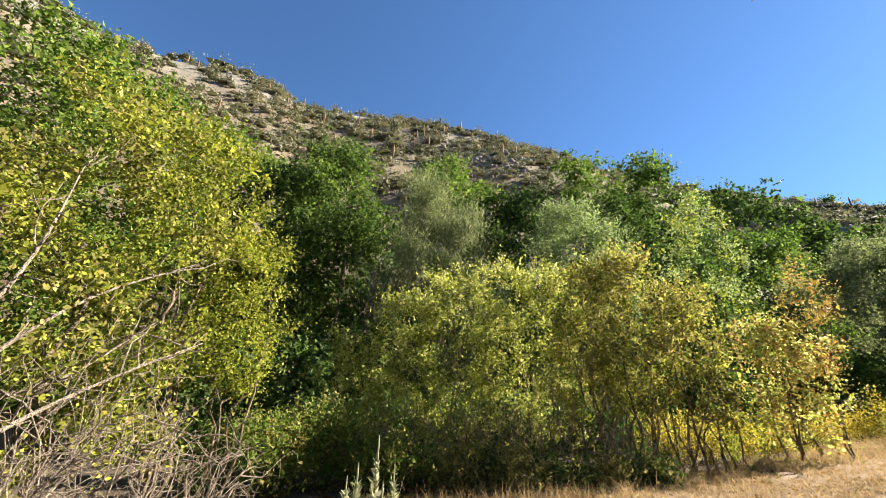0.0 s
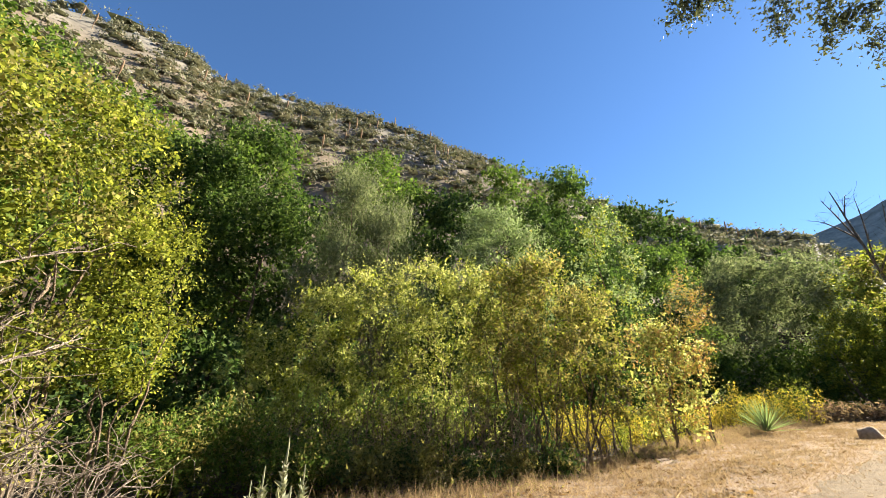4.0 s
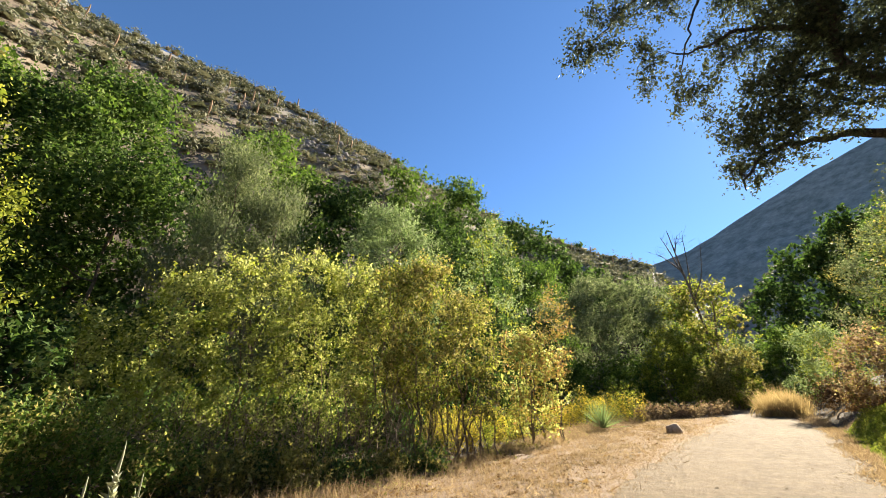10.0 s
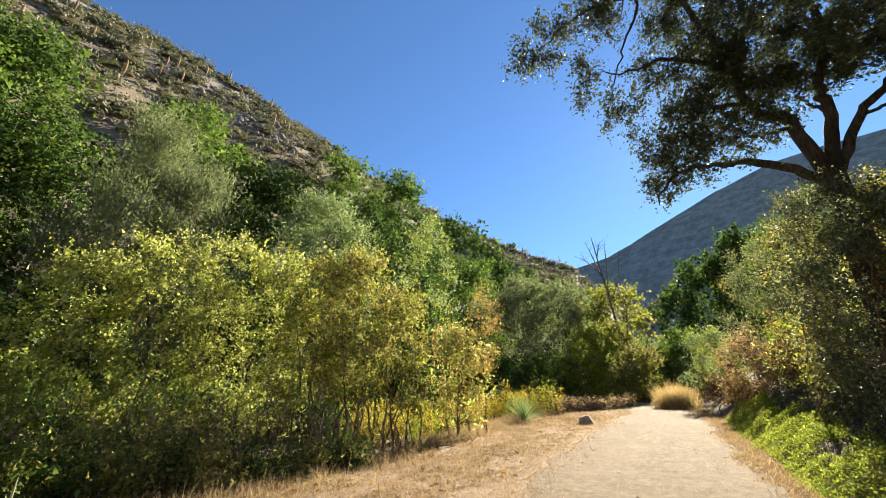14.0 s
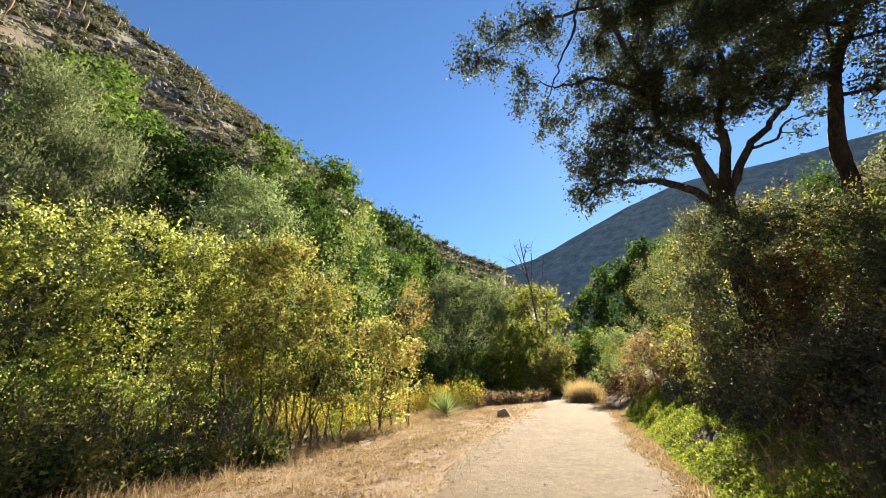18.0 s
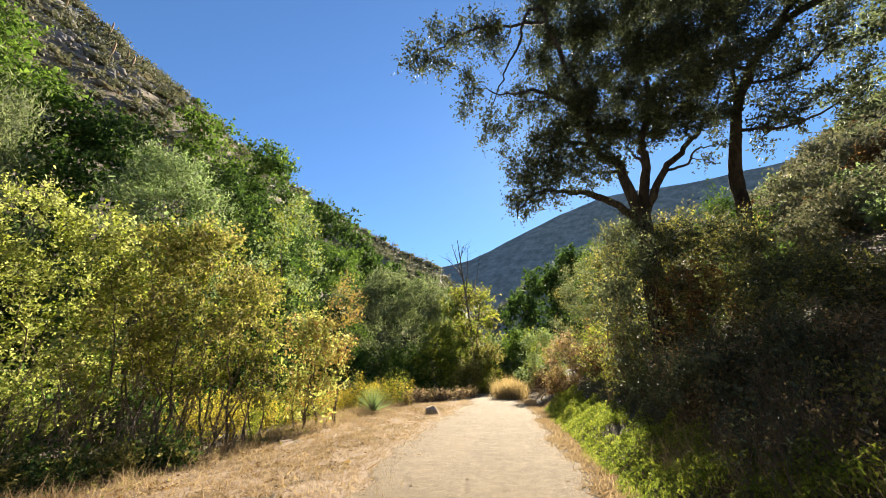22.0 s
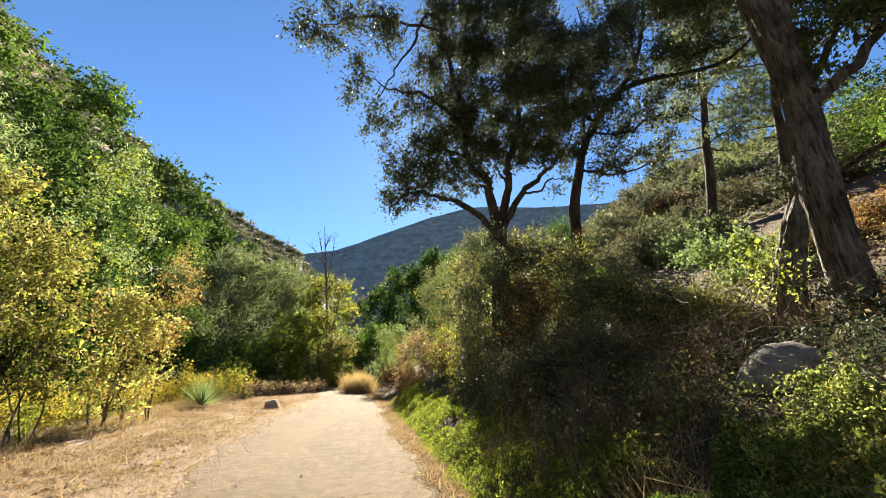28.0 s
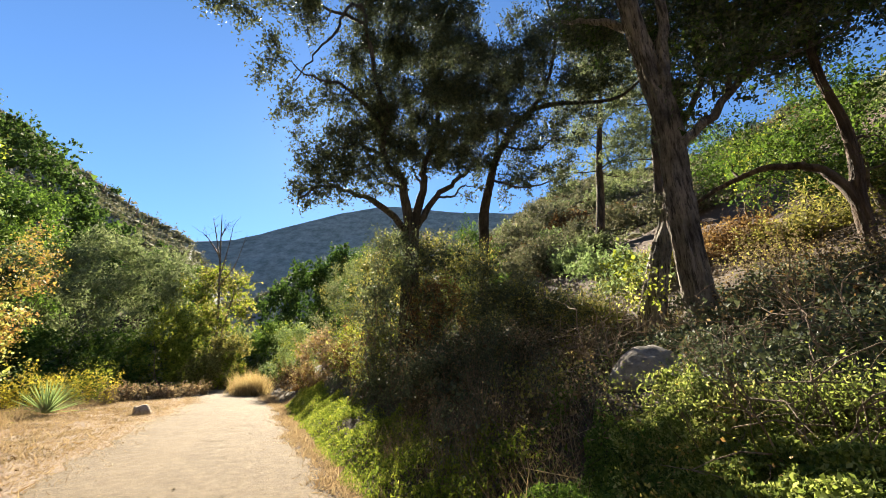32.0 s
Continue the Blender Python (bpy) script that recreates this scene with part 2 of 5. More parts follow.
def tubes(lines, sides=6, gnarl=0.0):
    """Tapered round stems: lines of (points, radii)."""
    V, F, o = [], [], 0
    for pts, rad in lines:
        p = np.asarray(pts, float)
        r = np.asarray(rad, float)
        d = unit(np.gradient(p, axis=0))
        ref = np.array([0.31, 0.95, 0.05]) if abs(d[:, 2]).mean() > 0.5 else np.array([0.05, 0.1, 1.0])
        s = unit(np.cross(d, ref))
        t = np.cross(d, s)
        ang = np.arange(sides) * 2 * pi / sides
        ring = p[:, None] + r[:, None, None] * (np.cos(ang)[None, :, None] * s[:, None] + np.sin(ang)[None, :, None] * t[:, None])
        n = len(p)
        if gnarl:
            jit = rng.normal(0, 1, (n, sides))
            for i in range(1, n):
                jit[i] = 0.9 * jit[i - 1] + 0.42 * jit[i]
            ring = p[:, None] + (ring - p[:, None]) * (1 + gnarl * jit[:, :, None])
        V.append(ring.reshape(-1, 3))
        i = np.arange(n - 1)[:, None] * sides
        j = np.arange(sides)[None]
        k = (j + 1) % sides
        F.append(np.stack([i + j, i + k, i + sides + k, i + sides + j], -1).reshape(-1, 4) + o)
        o += n * sides
    return np.concatenate(V), np.concatenate(F)


def limb(p, q, r0, r1, n=6, wob=0.12, lift=0.0):
    """A wobbly tapering branch from p to q that first goes up (lift > 0)."""
    p, q = np.asarray(p, float), np.asarray(q, float)
    t = np.linspace(0, 1, n)[:, None]
    L = np.linalg.norm(q - p)
    w = rng.normal(0, wob * L / n, (n, 3)).cumsum(0)
    w = w - t * w[-1]
    w[0] = 0
    line = p + (q - p) * t + w
    line[:, 2] += lift * L * np.sin(pi * t[:, 0]) * 0.5
    return line, r0 + (r1 - r0) * t[:, 0] ** 0.8


def pol(bearing, dist, el=None):
    """A place by bearing and distance from the standing point, on the ground or at an elevation over the eye."""
    x, y = dist * sin(radians(bearing)), dist * cos(radians(bearing))
    return np.array([x, y, ground_z(x, y) if el is None else EYE.z + dist * tan(radians(el))])


# ---------------------------------------------------------------- the lie of the land
RIDGE_B = [-180, -150, -117, -109, -101, -95, -89, -83, -74, -66, -61, -55, -49, -45.4, -41, -30, -18.2, -13.7, -11.3, -9, -2, 8, 180]
RIDGE_E = [30, 34, 37.4, 38.6, 39.9, 40.3, 39.2, 39.6, 39.5, 39.2, 38.8, 37.3, 35.1, 33.8, 31.4, 26.4, 21.2, 18.8, 17.9, 16.8, 8, 2, 30]
FAR_B = [-180, -40, -12, -8.7, -4, 1.0, 5.2, 9.6, 15.6, 20.8, 33, 60, 90, 180]
FAR_E = [10, 12, 16, 17.2, 18.3, 20.4, 22.2, 23.8, 25.1, 25.2, 24.3, 22, 16, 10]


def smooth(a, b, v):
    t = np.clip((v - a) / (b - a), 0, 1)
    return t * t * (3 - 2 * t)


def value_noise(x, y, seed=0):
    xi, yi = np.floor(x), np.floor(y)
    fx, fy = x - xi, y - yi
    fx, fy = fx * fx * (3 - 2 * fx), fy * fy * (3 - 2 * fy)

    def h(a, b):
        v = np.sin(a * 127.1 + b * 311.7 + seed * 74.7) * 43758.5453
        return v - np.floor(v)
    return (h(xi, yi) * (1 - fx) + h(xi + 1, yi) * fx) * (1 - fy) + (h(xi, yi + 1) * (1 - fx) + h(xi + 1, yi + 1) * fx) * fy - 0.5


def fbm(x, y, size, octaves=4, seed=0):
    out, amp = 0, 1.0
    for k in range(octaves):
        out = out + amp * value_noise(x / size + 17.3 * k, y / size - 9.1 * k, seed + k)
        size, amp = size * 0.48, amp * 0.5
    return out


def ground_z(x, y):
    x, y = np.asarray(x, float), np.asarray(y, float)
    r, bearing = np.hypot(x, y), np.degrees(np.arctan2(x, y))
    z = 0.05 * np.clip(y - 5, 0, 60) + 0.004 * np.sin(x * 2.1 + y * 1.3)
    # bank of the creek
    left = smooth(-7.0, -10.5, x)
    z = z - 1.3 * left
    # hillside on the other hand
    u = np.clip(x - 1.9, 0, 400)
    hill = 0.62 * np.minimum(u, 2.0) + 0.45 * np.clip(u - 2, 0, None) + 0.15 * np.clip(x - 10, 0, None) + 0.3 * smooth(62, 40, bearing) * np.clip(x - 22, 0, None)
    top = 1.55 + 78 * np.tan(np.radians(np.interp(bearing, [20, 33, 38, 42.7, 52, 56, 72, 79, 110], [14, 19, 22.5, 25, 26, 26.2, 25, 23, 18])))
    z = z + np.minimum(hill, np.maximum(top - z, 0) + 0.0) + smooth(2.2, 6, x) * (0.35 * fbm(x, y, 2.2, 3, 2) + smooth(8, 25, x) * 1.3 * fbm(x, y, 11, 3, 4))
    # steep canyon wall over the creek
    R = 105 + 45 * smooth(-45, -15, bearing)
    H = R * np.tan(np.radians(np.interp(bearing, RIDGE_B, RIDGE_E))) + 1.55
    r0 = 36 + 30 * smooth(-42, -18, bearing)
    s = np.clip((r - r0) / (R - r0), 0, 1)
    wall = H * s - np.clip(r - R, 0, 400) * 0.25
    wall = wall + smooth(30, 60, r) * (5.5 * fbm(x, y, 17, 4, 3) + 1.2 * np.abs(fbm(x, y, 5, 3, 5))) * (0.35 + 0.65 * smooth(R, R - 25, r))
    lefty = smooth(-2, -12, x) * smooth(r0 - 1, r0 + 6, r)
    z = np.where(lefty > 0, np.maximum(z, z * (1 - lefty) + lefty * wall), z)
    # the far mountain
    FR = 420
    fh = FR * np.tan(np.radians(np.interp(bearing, FAR_B, FAR_E))) + 1.55
    far = fh * np.clip((r - 262) / (FR - 262), 0, 1) ** 0.92 * (1 - smooth(FR, 1000, r) * 0.9)
    far = far + smooth(262, 330, r) * 13 * fbm(x, y, 60, 5, 8) * (0.22 + 0.78 * smooth(FR, FR - 90, r))
    spur = 210 * np.tan(np.radians(np.interp(bearing, [-14, -9, -5, -1, 1.5, 4, 7.3, 10.7, 20, 34, 45], [8, 10, 11, 11.5, 13, 15, 16, 17, 18.5, 19, 10])))
    spur = (spur * np.clip((r - 138) / 72, 0, 1) * (1 - 0.9 * smooth(210, 250, r)) + 2.5 * fbm(x, y, 30, 3, 9) * smooth(138, 170, r)) * smooth(-16, -9, bearing) * smooth(44, 34, bearing)
    far = np.maximum(far, spur)
    return np.maximum(z, far)


def make_ground():
    rings = np.concatenate([np.linspace(0.02, 2, 6), np.geomspace(2.2, 130, 104), np.linspace(133, 208, 26), [209.7, 210, 210.5, 214], np.linspace(220, 415, 30), [419.2, 420, 421, 428], np.geomspace(450, 3500, 14)])
    b = np.radians(np.concatenate([np.arange(-125, 95, 1.0), np.arange(95, 235, 5.0)]))
    rr, bb = np.meshgrid(rings, b, indexing="ij")
    x, y = rr * np.sin(bb), rr * np.cos(bb)
    z = ground_z(x, y)
    V = np.stack([x, y, z], -1).reshape(-1, 3)
    n, m = len(rings), len(b)
    i, j = np.meshgrid(np.arange(n - 1), np.arange(m), indexing="ij")
    k = (j + 1) % m
    F = np.stack([i * m + j, (i + 1) * m + j, (i + 1) * m + k, i * m + k], -1).reshape(-1, 4)
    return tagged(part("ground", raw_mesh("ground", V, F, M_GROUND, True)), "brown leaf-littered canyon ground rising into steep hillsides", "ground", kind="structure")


def road_edges(y):
    bend = -0.0022 * np.clip(y - 20, 0, None) ** 2
    w = 1 - 0.35 * smooth(14, 32, y)
    c = -0.72 + bend + 0.1 * np.sin(y * 0.35)
    rag = 0.09 * np.sin(y * 2.7 + 0.5) + 0.06 * np.sin(y * 5.3)
    return c - 2.1 * w + 0.12 * np.sin(y * 1.1) + rag, c + 2.15 * w + 0.08 * np.sin(y * 1.4 + 1) - 0.7 * rag


def make_road():
    ys = np.arange(-14, 46, 0.12)
    lo, hi = road_edges(ys)
    t = np.linspace(0, 1, 41)
    x = lo[:, None] + (hi - lo)[:, None] * t
    edge = np.minimum(t, 1 - t)
    x = x + (edge < 0.05) * rng.normal(0, 0.06, x.shape)
    y = np.repeat(ys[:, None], len(t), 1)
    z = ground_z(x, y) + 0.03 * smooth(0, 0.08, edge) - 0.012 + (0.0035 * rng.normal(size=x.shape) + 0.024 * fbm(x, y, 0.9, 3, 51)) * (edge > 0.06)
    n, m = x.shape
    i, j = np.meshgrid(np.arange(n - 1), np.arange(m - 1), indexing="ij")
    F = np.stack([i * m + j, i * m + j + 1, (i + 1) * m + j + 1, (i + 1) * m + j], -1).reshape(-1, 4)
    return tagged(part("dirt_road", raw_mesh("dirt_road", np.stack([x, y, z], -1).reshape(-1, 3), F, M_ROAD, True)), "pale packed sandy dirt trail with dry grassy edges", "trail", kind="structure")


make_ground()
make_road()


# ---------------------------------------------------------------- trees and bushes
def lumps(h, w, low=0.15, n=12, size=0.4, shape=0.5):
    """Rounded masses that make up a crown of height h and half width w, over a foot at the origin; shape: where it is widest."""
    out = []
    for k in range(n):
        u = low + (1 - low) * ((k + rng.random()) / n)
        t = (u - low) / (1 - low)
        env = w * (max(0.06, 1 - abs((t - shape) / (1.04 - shape if t > shape else shape + 0.35)) ** 2.2)) ** 0.5
        rho = w * size * rng.uniform(0.75, 1.25)
        rho = min(rho, max(env * 0.9, 0.25))
        ang = k * 2.4 + rng.uniform(-0.5, 0.5)
        q = max(env - rho * 0.6, 0) * rng.random() ** 0.3
        z = min(u * h, h - rho * 0.8)
        out.append((np.array([q * cos(ang), q * sin(ang), max(z, rho * 0.5)]), np.array([rho, rho, rho * rng.uniform(0.75, 1.0)])))
    return out


def clumps(blobs, m, size=0.37):
    """Each mass of a crown broken into smaller tufts that sit on its outside, most of them on top."""
    out = []
    for c, r in blobs:
        d = unit(unit(rng.normal(size=(m, 3))) + np.array([0, 0, 0.25]))
        for k in range(m):
            out.append((c + d[k] * r * rng.uniform(0.55, 0.95), r * size * rng.uniform(0.65, 1.3)))
    return out


def shoots(blobs, n, per, length, up, out=0.7, inner=0.45, spread=0.5):
    """Leaf places along short shoots that grow out of the crown's masses, the way each leaf points, and the way its blade faces."""
    r = np.array([b[1] for b in blobs])
    c = np.array([b[0] for b in blobs])
    wgt = (r[:, 0] * r[:, 2]) ** 1.0
    k = rng.choice(len(blobs), n, p=wgt / wgt.sum())
    d = unit(rng.normal(size=(n, 3)))
    u = inner + (1 - inner) * rng.random((n, 1)) ** 0.7
    p = c[k] + d * u * r[k]
    w = unit(d * out + np.array([0, 0, up]) + rng.normal(0, spread, (n, 3)))
    ln = length * np.exp(rng.normal(0, 0.3, (n, 1, 1)))
    t = (np.arange(per)[None, :, None] + rng.random((n, per, 1))) / per
    pts = p[:, None] + w[:, None] * t * ln + rng.normal(0, length * 0.07, (n, per, 3))
    return pts.reshape(-1, 3), np.repeat(w, per, 0), p, np.repeat(unit(d + np.array([0, 0, 0.55])), per, 0)


def blades(centres, ways, length, width, fold=0.3, spread=0.3, loose=0.9, pointed=False, face=None, tilt=0.55):
    """Leaf blades: folded diamonds, or plain pointed ones for small leaves; face: the way that the blades turn their upper side."""
    n = len(centres)
    a = unit(ways * 0.6 + rng.normal(0, loose, (n, 3)))
    b = unit(np.cross(a, rng.normal(size=(n, 3)) if face is None else face + rng.normal(0, tilt, (n, 3))))
    c = np.cross(a, b)
    s = np.exp(rng.normal(0, spread, (n, 1)))
    L, W = length * s / 2, width * s / 2
    if pointed:
        v = np.stack([centres - a * L * 0.8 + b * W, centres + a * L * 1.2, centres - a * L * 0.8 - b * W], 1).reshape(-1, 3)
        return v, np.arange(n * 3).reshape(n, 3)
    v = np.stack([centres - a * L, centres + b * W + c * W * fold - a * L * 0.1,
                  centres + a * L, centres - b * W + c * W * fold - a * L * 0.1], 1).reshape(-1, 3)
    return v, np.arange(n * 4).reshape(n, 4)


def foliage(ob, blobs, leaf, leaf_len, leaf_wid, cover, per=7, shoot=0.35, up=0.5, name="crown", out=0.7, inner=0.45, loose=0.9, floor=0.03, label="", pointed=True, tufts=0, spread=0.5):
    area = sum(pi * r[0] * r[2] for c, r in blobs) * 0.6
    leaf_len, leaf_wid = leaf_len * 0.76, leaf_wid * 0.8
    n = max(4, int(cover * area / (leaf_len * leaf_wid * 0.5) / per))
    p, w, starts, face = shoots(clumps(blobs, tufts) if tufts else blobs, n, per, shoot, up, out, inner, spread)
    keep = p[:, 2] > floor
    p, w, face = p[keep], w[keep], face[keep]
    part(name, raw_mesh(name, *blades(p, w, leaf_len, leaf_wid, loose=loose, pointed=pointed, face=face), M_LEAF[leaf]), ob, label)
    return starts


def skeleton_parts(ob, feet, blobs, starts, stem_r, bark, twig, stems_name="stem", reach=0.55, wob=0.26, n_twigs=140, sides=7):
    """Stems from the feet into the masses, each with the branches that grow on it."""
    lines = []
    per = max(1, len(blobs) // max(1, len(feet)))
    for k, foot in enumerate(feet):
        c, r = blobs[(k * per + per // 2) % len(blobs)]
        lines.append([limb(foot, c + rng.normal(0, 0.2, 3) * r, stem_r * rng.uniform(0.6, 1.15), stem_r * 0.25, 10, wob, 0.16)])
    fine = [[] for ln in lines]
    pts = np.concatenate([ln[0][0][3:] for ln in lines])
    rad = np.concatenate([ln[0][1][3:] for ln in lines])
    own = np.repeat(np.arange(len(lines)), [len(ln[0][0]) - 3 for ln in lines])
    goals = [(c, max(r) * 0.03 + twig) for c, r in blobs] + [(p, twig) for p in starts[rng.permutation(len(starts))[:n_twigs]]]
    for q, r in goals:
        d = np.linalg.norm(pts - q, axis=1) + np.clip(pts[:, 2] - q[2] + 0.1, 0, None) * 1.5
        j = int(np.argmin(d))
        ln = limb(pts[j], q, min(rad[j] * 0.75, r * 1.6 + 0.01 * d[j]), twig * 0.4, 5, 0.2, 0.12)
        fine[own[j]].append(ln)
        pts, rad, own = np.concatenate([pts, ln[0][1:4]]), np.concatenate([rad, ln[1][1:4]]), np.concatenate([own, [own[j]] * 3])
    for ln, fn in zip(lines, fine):
        v, f = tubes(ln, sides)
        if fn:
            v2, f2 = tubes(fn, 4)
            v, f = np.concatenate([v, v2]), np.concatenate([f, f2 + len(v)])
        part(stems_name, raw_mesh(stems_name, v, f, bark, True), ob)


def plant(name, b, d, top, wide, leaf, label, category, leaf_len=0.1, leaf_wid=0.045, cover=3.0, stems=1, stem_r=0.1, low=0.15, n=13, size=0.4, shape=0.5,
          splay=0.3, per=7, shoot=0.35, up=0.5, bark=None, group="", twig=0.008, loose=0.9, inner=0.58, n_twigs=60, foot_z=None, second="", share=0.25, core=1.0, pointed=True, tufts=6, spread=0.5):
    """A tree or bush at a bearing and distance, as high as its top's elevation and as wide as its angle."""
    base = pol(b, d)
    h = EYE.z + d * tan(radians(top)) - base[2]
    w = d * tan(radians(wide)) * 1.15
    if d > 18 and leaf_wid > 0.5 * leaf_len:
        leaf_len, leaf_wid = leaf_len * 0.7, leaf_wid * 1.3
    ob = tagged(new(name), label, category, group)
    ob.location = base
    masses = lumps(h, w, low, n, size, shape)
    if second:
        starts = foliage(ob, masses, leaf, leaf_len, leaf_wid, cover * (1 - share), per, shoot, up, "crown", loose=loose, inner=inner, pointed=pointed, tufts=tufts, spread=spread)
        foliage(ob, masses, second, leaf_len, leaf_wid, cover * share, per, shoot, up, "crown", loose=loose, inner=inner, pointed=pointed, tufts=tufts, spread=spread, label=second + " leaves")
    else:
        starts = foliage(ob, masses, leaf, leaf_len, leaf_wid, cover, per, shoot, up, "crown", loose=loose, inner=inner, pointed=pointed, tufts=tufts, spread=spread)
    if core:
        foliage(ob, [(c, r * 0.55) for c, r in masses], leaf, leaf_len * max(1.0, min(1.7, 0.0105 * d / leaf_len)), leaf_wid * max(1.0, min(1.7, 0.0105 * d / leaf_len)), core * 1.5, 2, leaf_len * 2, 0.2, "inner_crown", inner=0.1, loose=1.2)
    if stems == 1:
        feet = [np.array([0, 0, -0.2])]
    else:
        feet = [np.array([splay * sin(i * 2.4) * (0.4 + 0.6 * rng.random()), splay * cos(i * 2.4) * (0.4 + 0.6 * rng.random()), -0.25]) for i in range(stems)]
    skeleton_parts(ob, feet, masses, starts, stem_r, bark or M_STEM, twig, "trunk" if stems == 1 else "stem", n_twigs=n_twigs)
    return ob



def polar_line(pts, n=5):
    """A smooth line through places given as (bearing, elevation, distance)."""
    p = np.array([pol(b, d, e) for b, e, d in pts])
    q = np.concatenate([[2 * p[0] - p[1]], p, [2 * p[-1] - p[-2]]])
    out = []
    for i in range(1, len(q) - 2):
        t = np.linspace(0, 1, n, endpoint=False)[:, None]
        a, b, c, d = q[i - 1:i + 3]
        out.append(0.5 * (2 * b + (c - a) * t + (2 * a - 5 * b + 4 * c - d) * t ** 2 + (3 * b - a - 3 * c + d) * t ** 3))
    return np.concatenate(out + [p[-1:]])


def great_tree(name, b, d, trunk, limbs, masses, leaf, label, bark, leaf_len=0.085, leaf_wid=0.045, cover=2.4, gnarl=0.1, n_twigs=380, shoot=0.4, up=0.1, second="", share=0.2, flare=1.5, wander=0.03, high=()):
    """A big tree whose trunk and limbs follow given lines; twigs reach from them to every mass of leaves."""
    base = pol(b, d)
    ob = tagged(new(name), label, "tree")
    ob.location = base
    r0, r1, pts = trunk
    ln = np.concatenate([[base - (0, 0, 0.3)], [base + (0, 0, 0.25)], polar_line(pts, 12)]) - base
    rad = np.linspace(r0, r1, len(ln))
    rad[0] *= flare
    rad[1] *= 1 + (flare - 1) * 0.5
    heavy, fine = [tubes([(ln, rad)], 40, gnarl)], [[] for i in range(len(limbs) + 1)]
    P, R, own = [ln[6:]], [rad[6:]], [np.zeros(len(ln) - 6, int)]
    for k, (a0, a1, pts) in enumerate(limbs):
        ln = polar_line(pts, 6) - base
        w = rng.normal(0, wander, (len(ln), 3)).cumsum(0)
        t = np.linspace(0, 1, len(ln))[:, None]
        ln = ln + (w - t * w[-1]) * np.minimum(1, t * 6)
        rad = np.linspace(a0, a1, len(ln))
        heavy.append(tubes([(ln, rad)], 9, gnarl))
        P.append(ln), R.append(rad), own.append(np.full(len(ln), k + 1))
    pts, rad, own = np.concatenate(P), np.concatenate(R), np.concatenate(own)
    blobs = []
    for mb, me, md, deg in masses:
        slant = md / cos(radians(me))
        rr = slant * tan(radians(deg))
        c = pol(mb, md, me) - base
        for j in range(5):
            q = unit(rng.normal(size=3)) * rr * 0.6
            blobs.append((c + q, np.array([1, 1, 0.8]) * rr * rng.uniform(0.4, 0.65)))
    starts = foliage(ob, blobs, leaf, leaf_len, leaf_wid, cover * (1 - share * bool(second)), 8, shoot, up, inner=0.2, out=0.15, loose=1.4)
    if second:
        foliage(ob, blobs, second, leaf_len, leaf_wid, cover * share, 8, shoot, up, inner=0.2, out=0.15, loose=1.4, label="sunlit " + second + " leaves")
    # unseen leaf masses added overhead to block sky light from the bank
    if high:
        shade_tops = [(pol(mb, md, me) - base, np.array([1, 1, 0.7]) * mr) for mb, me, md, mr in high]
        foliage(ob, shade_tops, leaf, 0.2, 0.12, 4.0, 8, 0.6, up, inner=0.2, out=0.15, loose=1.4)
        blobs = blobs + shade_tops
    goals = [(c, 0.03) for c, r in blobs] + [(p, 0.011) for p in starts[rng.permutation(len(starts))[:n_twigs]]]
    for q, r in goals:
        dd = np.linalg.norm(pts - q, axis=1)
        j = int(np.argmin(dd))
        l2 = limb(pts[j], q, min(rad[j] * 0.8, r + 0.012 * dd[j]), 0.005, 6, 0.3, 0.1)
        fine[own[j]].append(l2)
        pts, rad, own = np.concatenate([pts, l2[0][1:5]]), np.concatenate([rad, l2[1][1:5]]), np.concatenate([own, [own[j]] * 4])
    for k, (v, f) in enumerate(heavy):
        if fine[k]:
            v2, f2 = tubes(fine[k], 4)
            v, f = np.concatenate([v, v2]), np.concatenate([f, f2 + len(v)])
        nm = "limb" if k else "trunk"
        part(nm, raw_mesh(nm, v, f, bark, True), ob)
    return ob


def on_slope(b, el, near=42, far=150):
    """Where the line of sight at that bearing and elevation meets the rising ground."""
    r = np.arange(near, far, 0.5)
    x, y = r * sin(radians(b)), r * cos(radians(b))
    z = ground_z(x, y)
    hit = np.nonzero(z >= EYE.z + r * tan(radians(el)))[0]
    k = hit[0] if len(hit) else int(np.argmax((z - EYE.z) / r))
    return np.array([x[k], y[k], z[k]])


def dome():
    bm = bmesh.new()
    bmesh.ops.create_icosphere(bm, subdivisions=1, radius=1.0)
    bmesh.ops.delete(bm, geom=[v for v in bm.verts if v.co.z < -0.3], context="VERTS")
    bm.verts.index_update()
    v = np.array([p.co[:] for p in bm.verts])
    f = np.array([[p.index for p in q.verts] for q in bm.faces])
    bm.free()
    return v, f


DOME = dome()


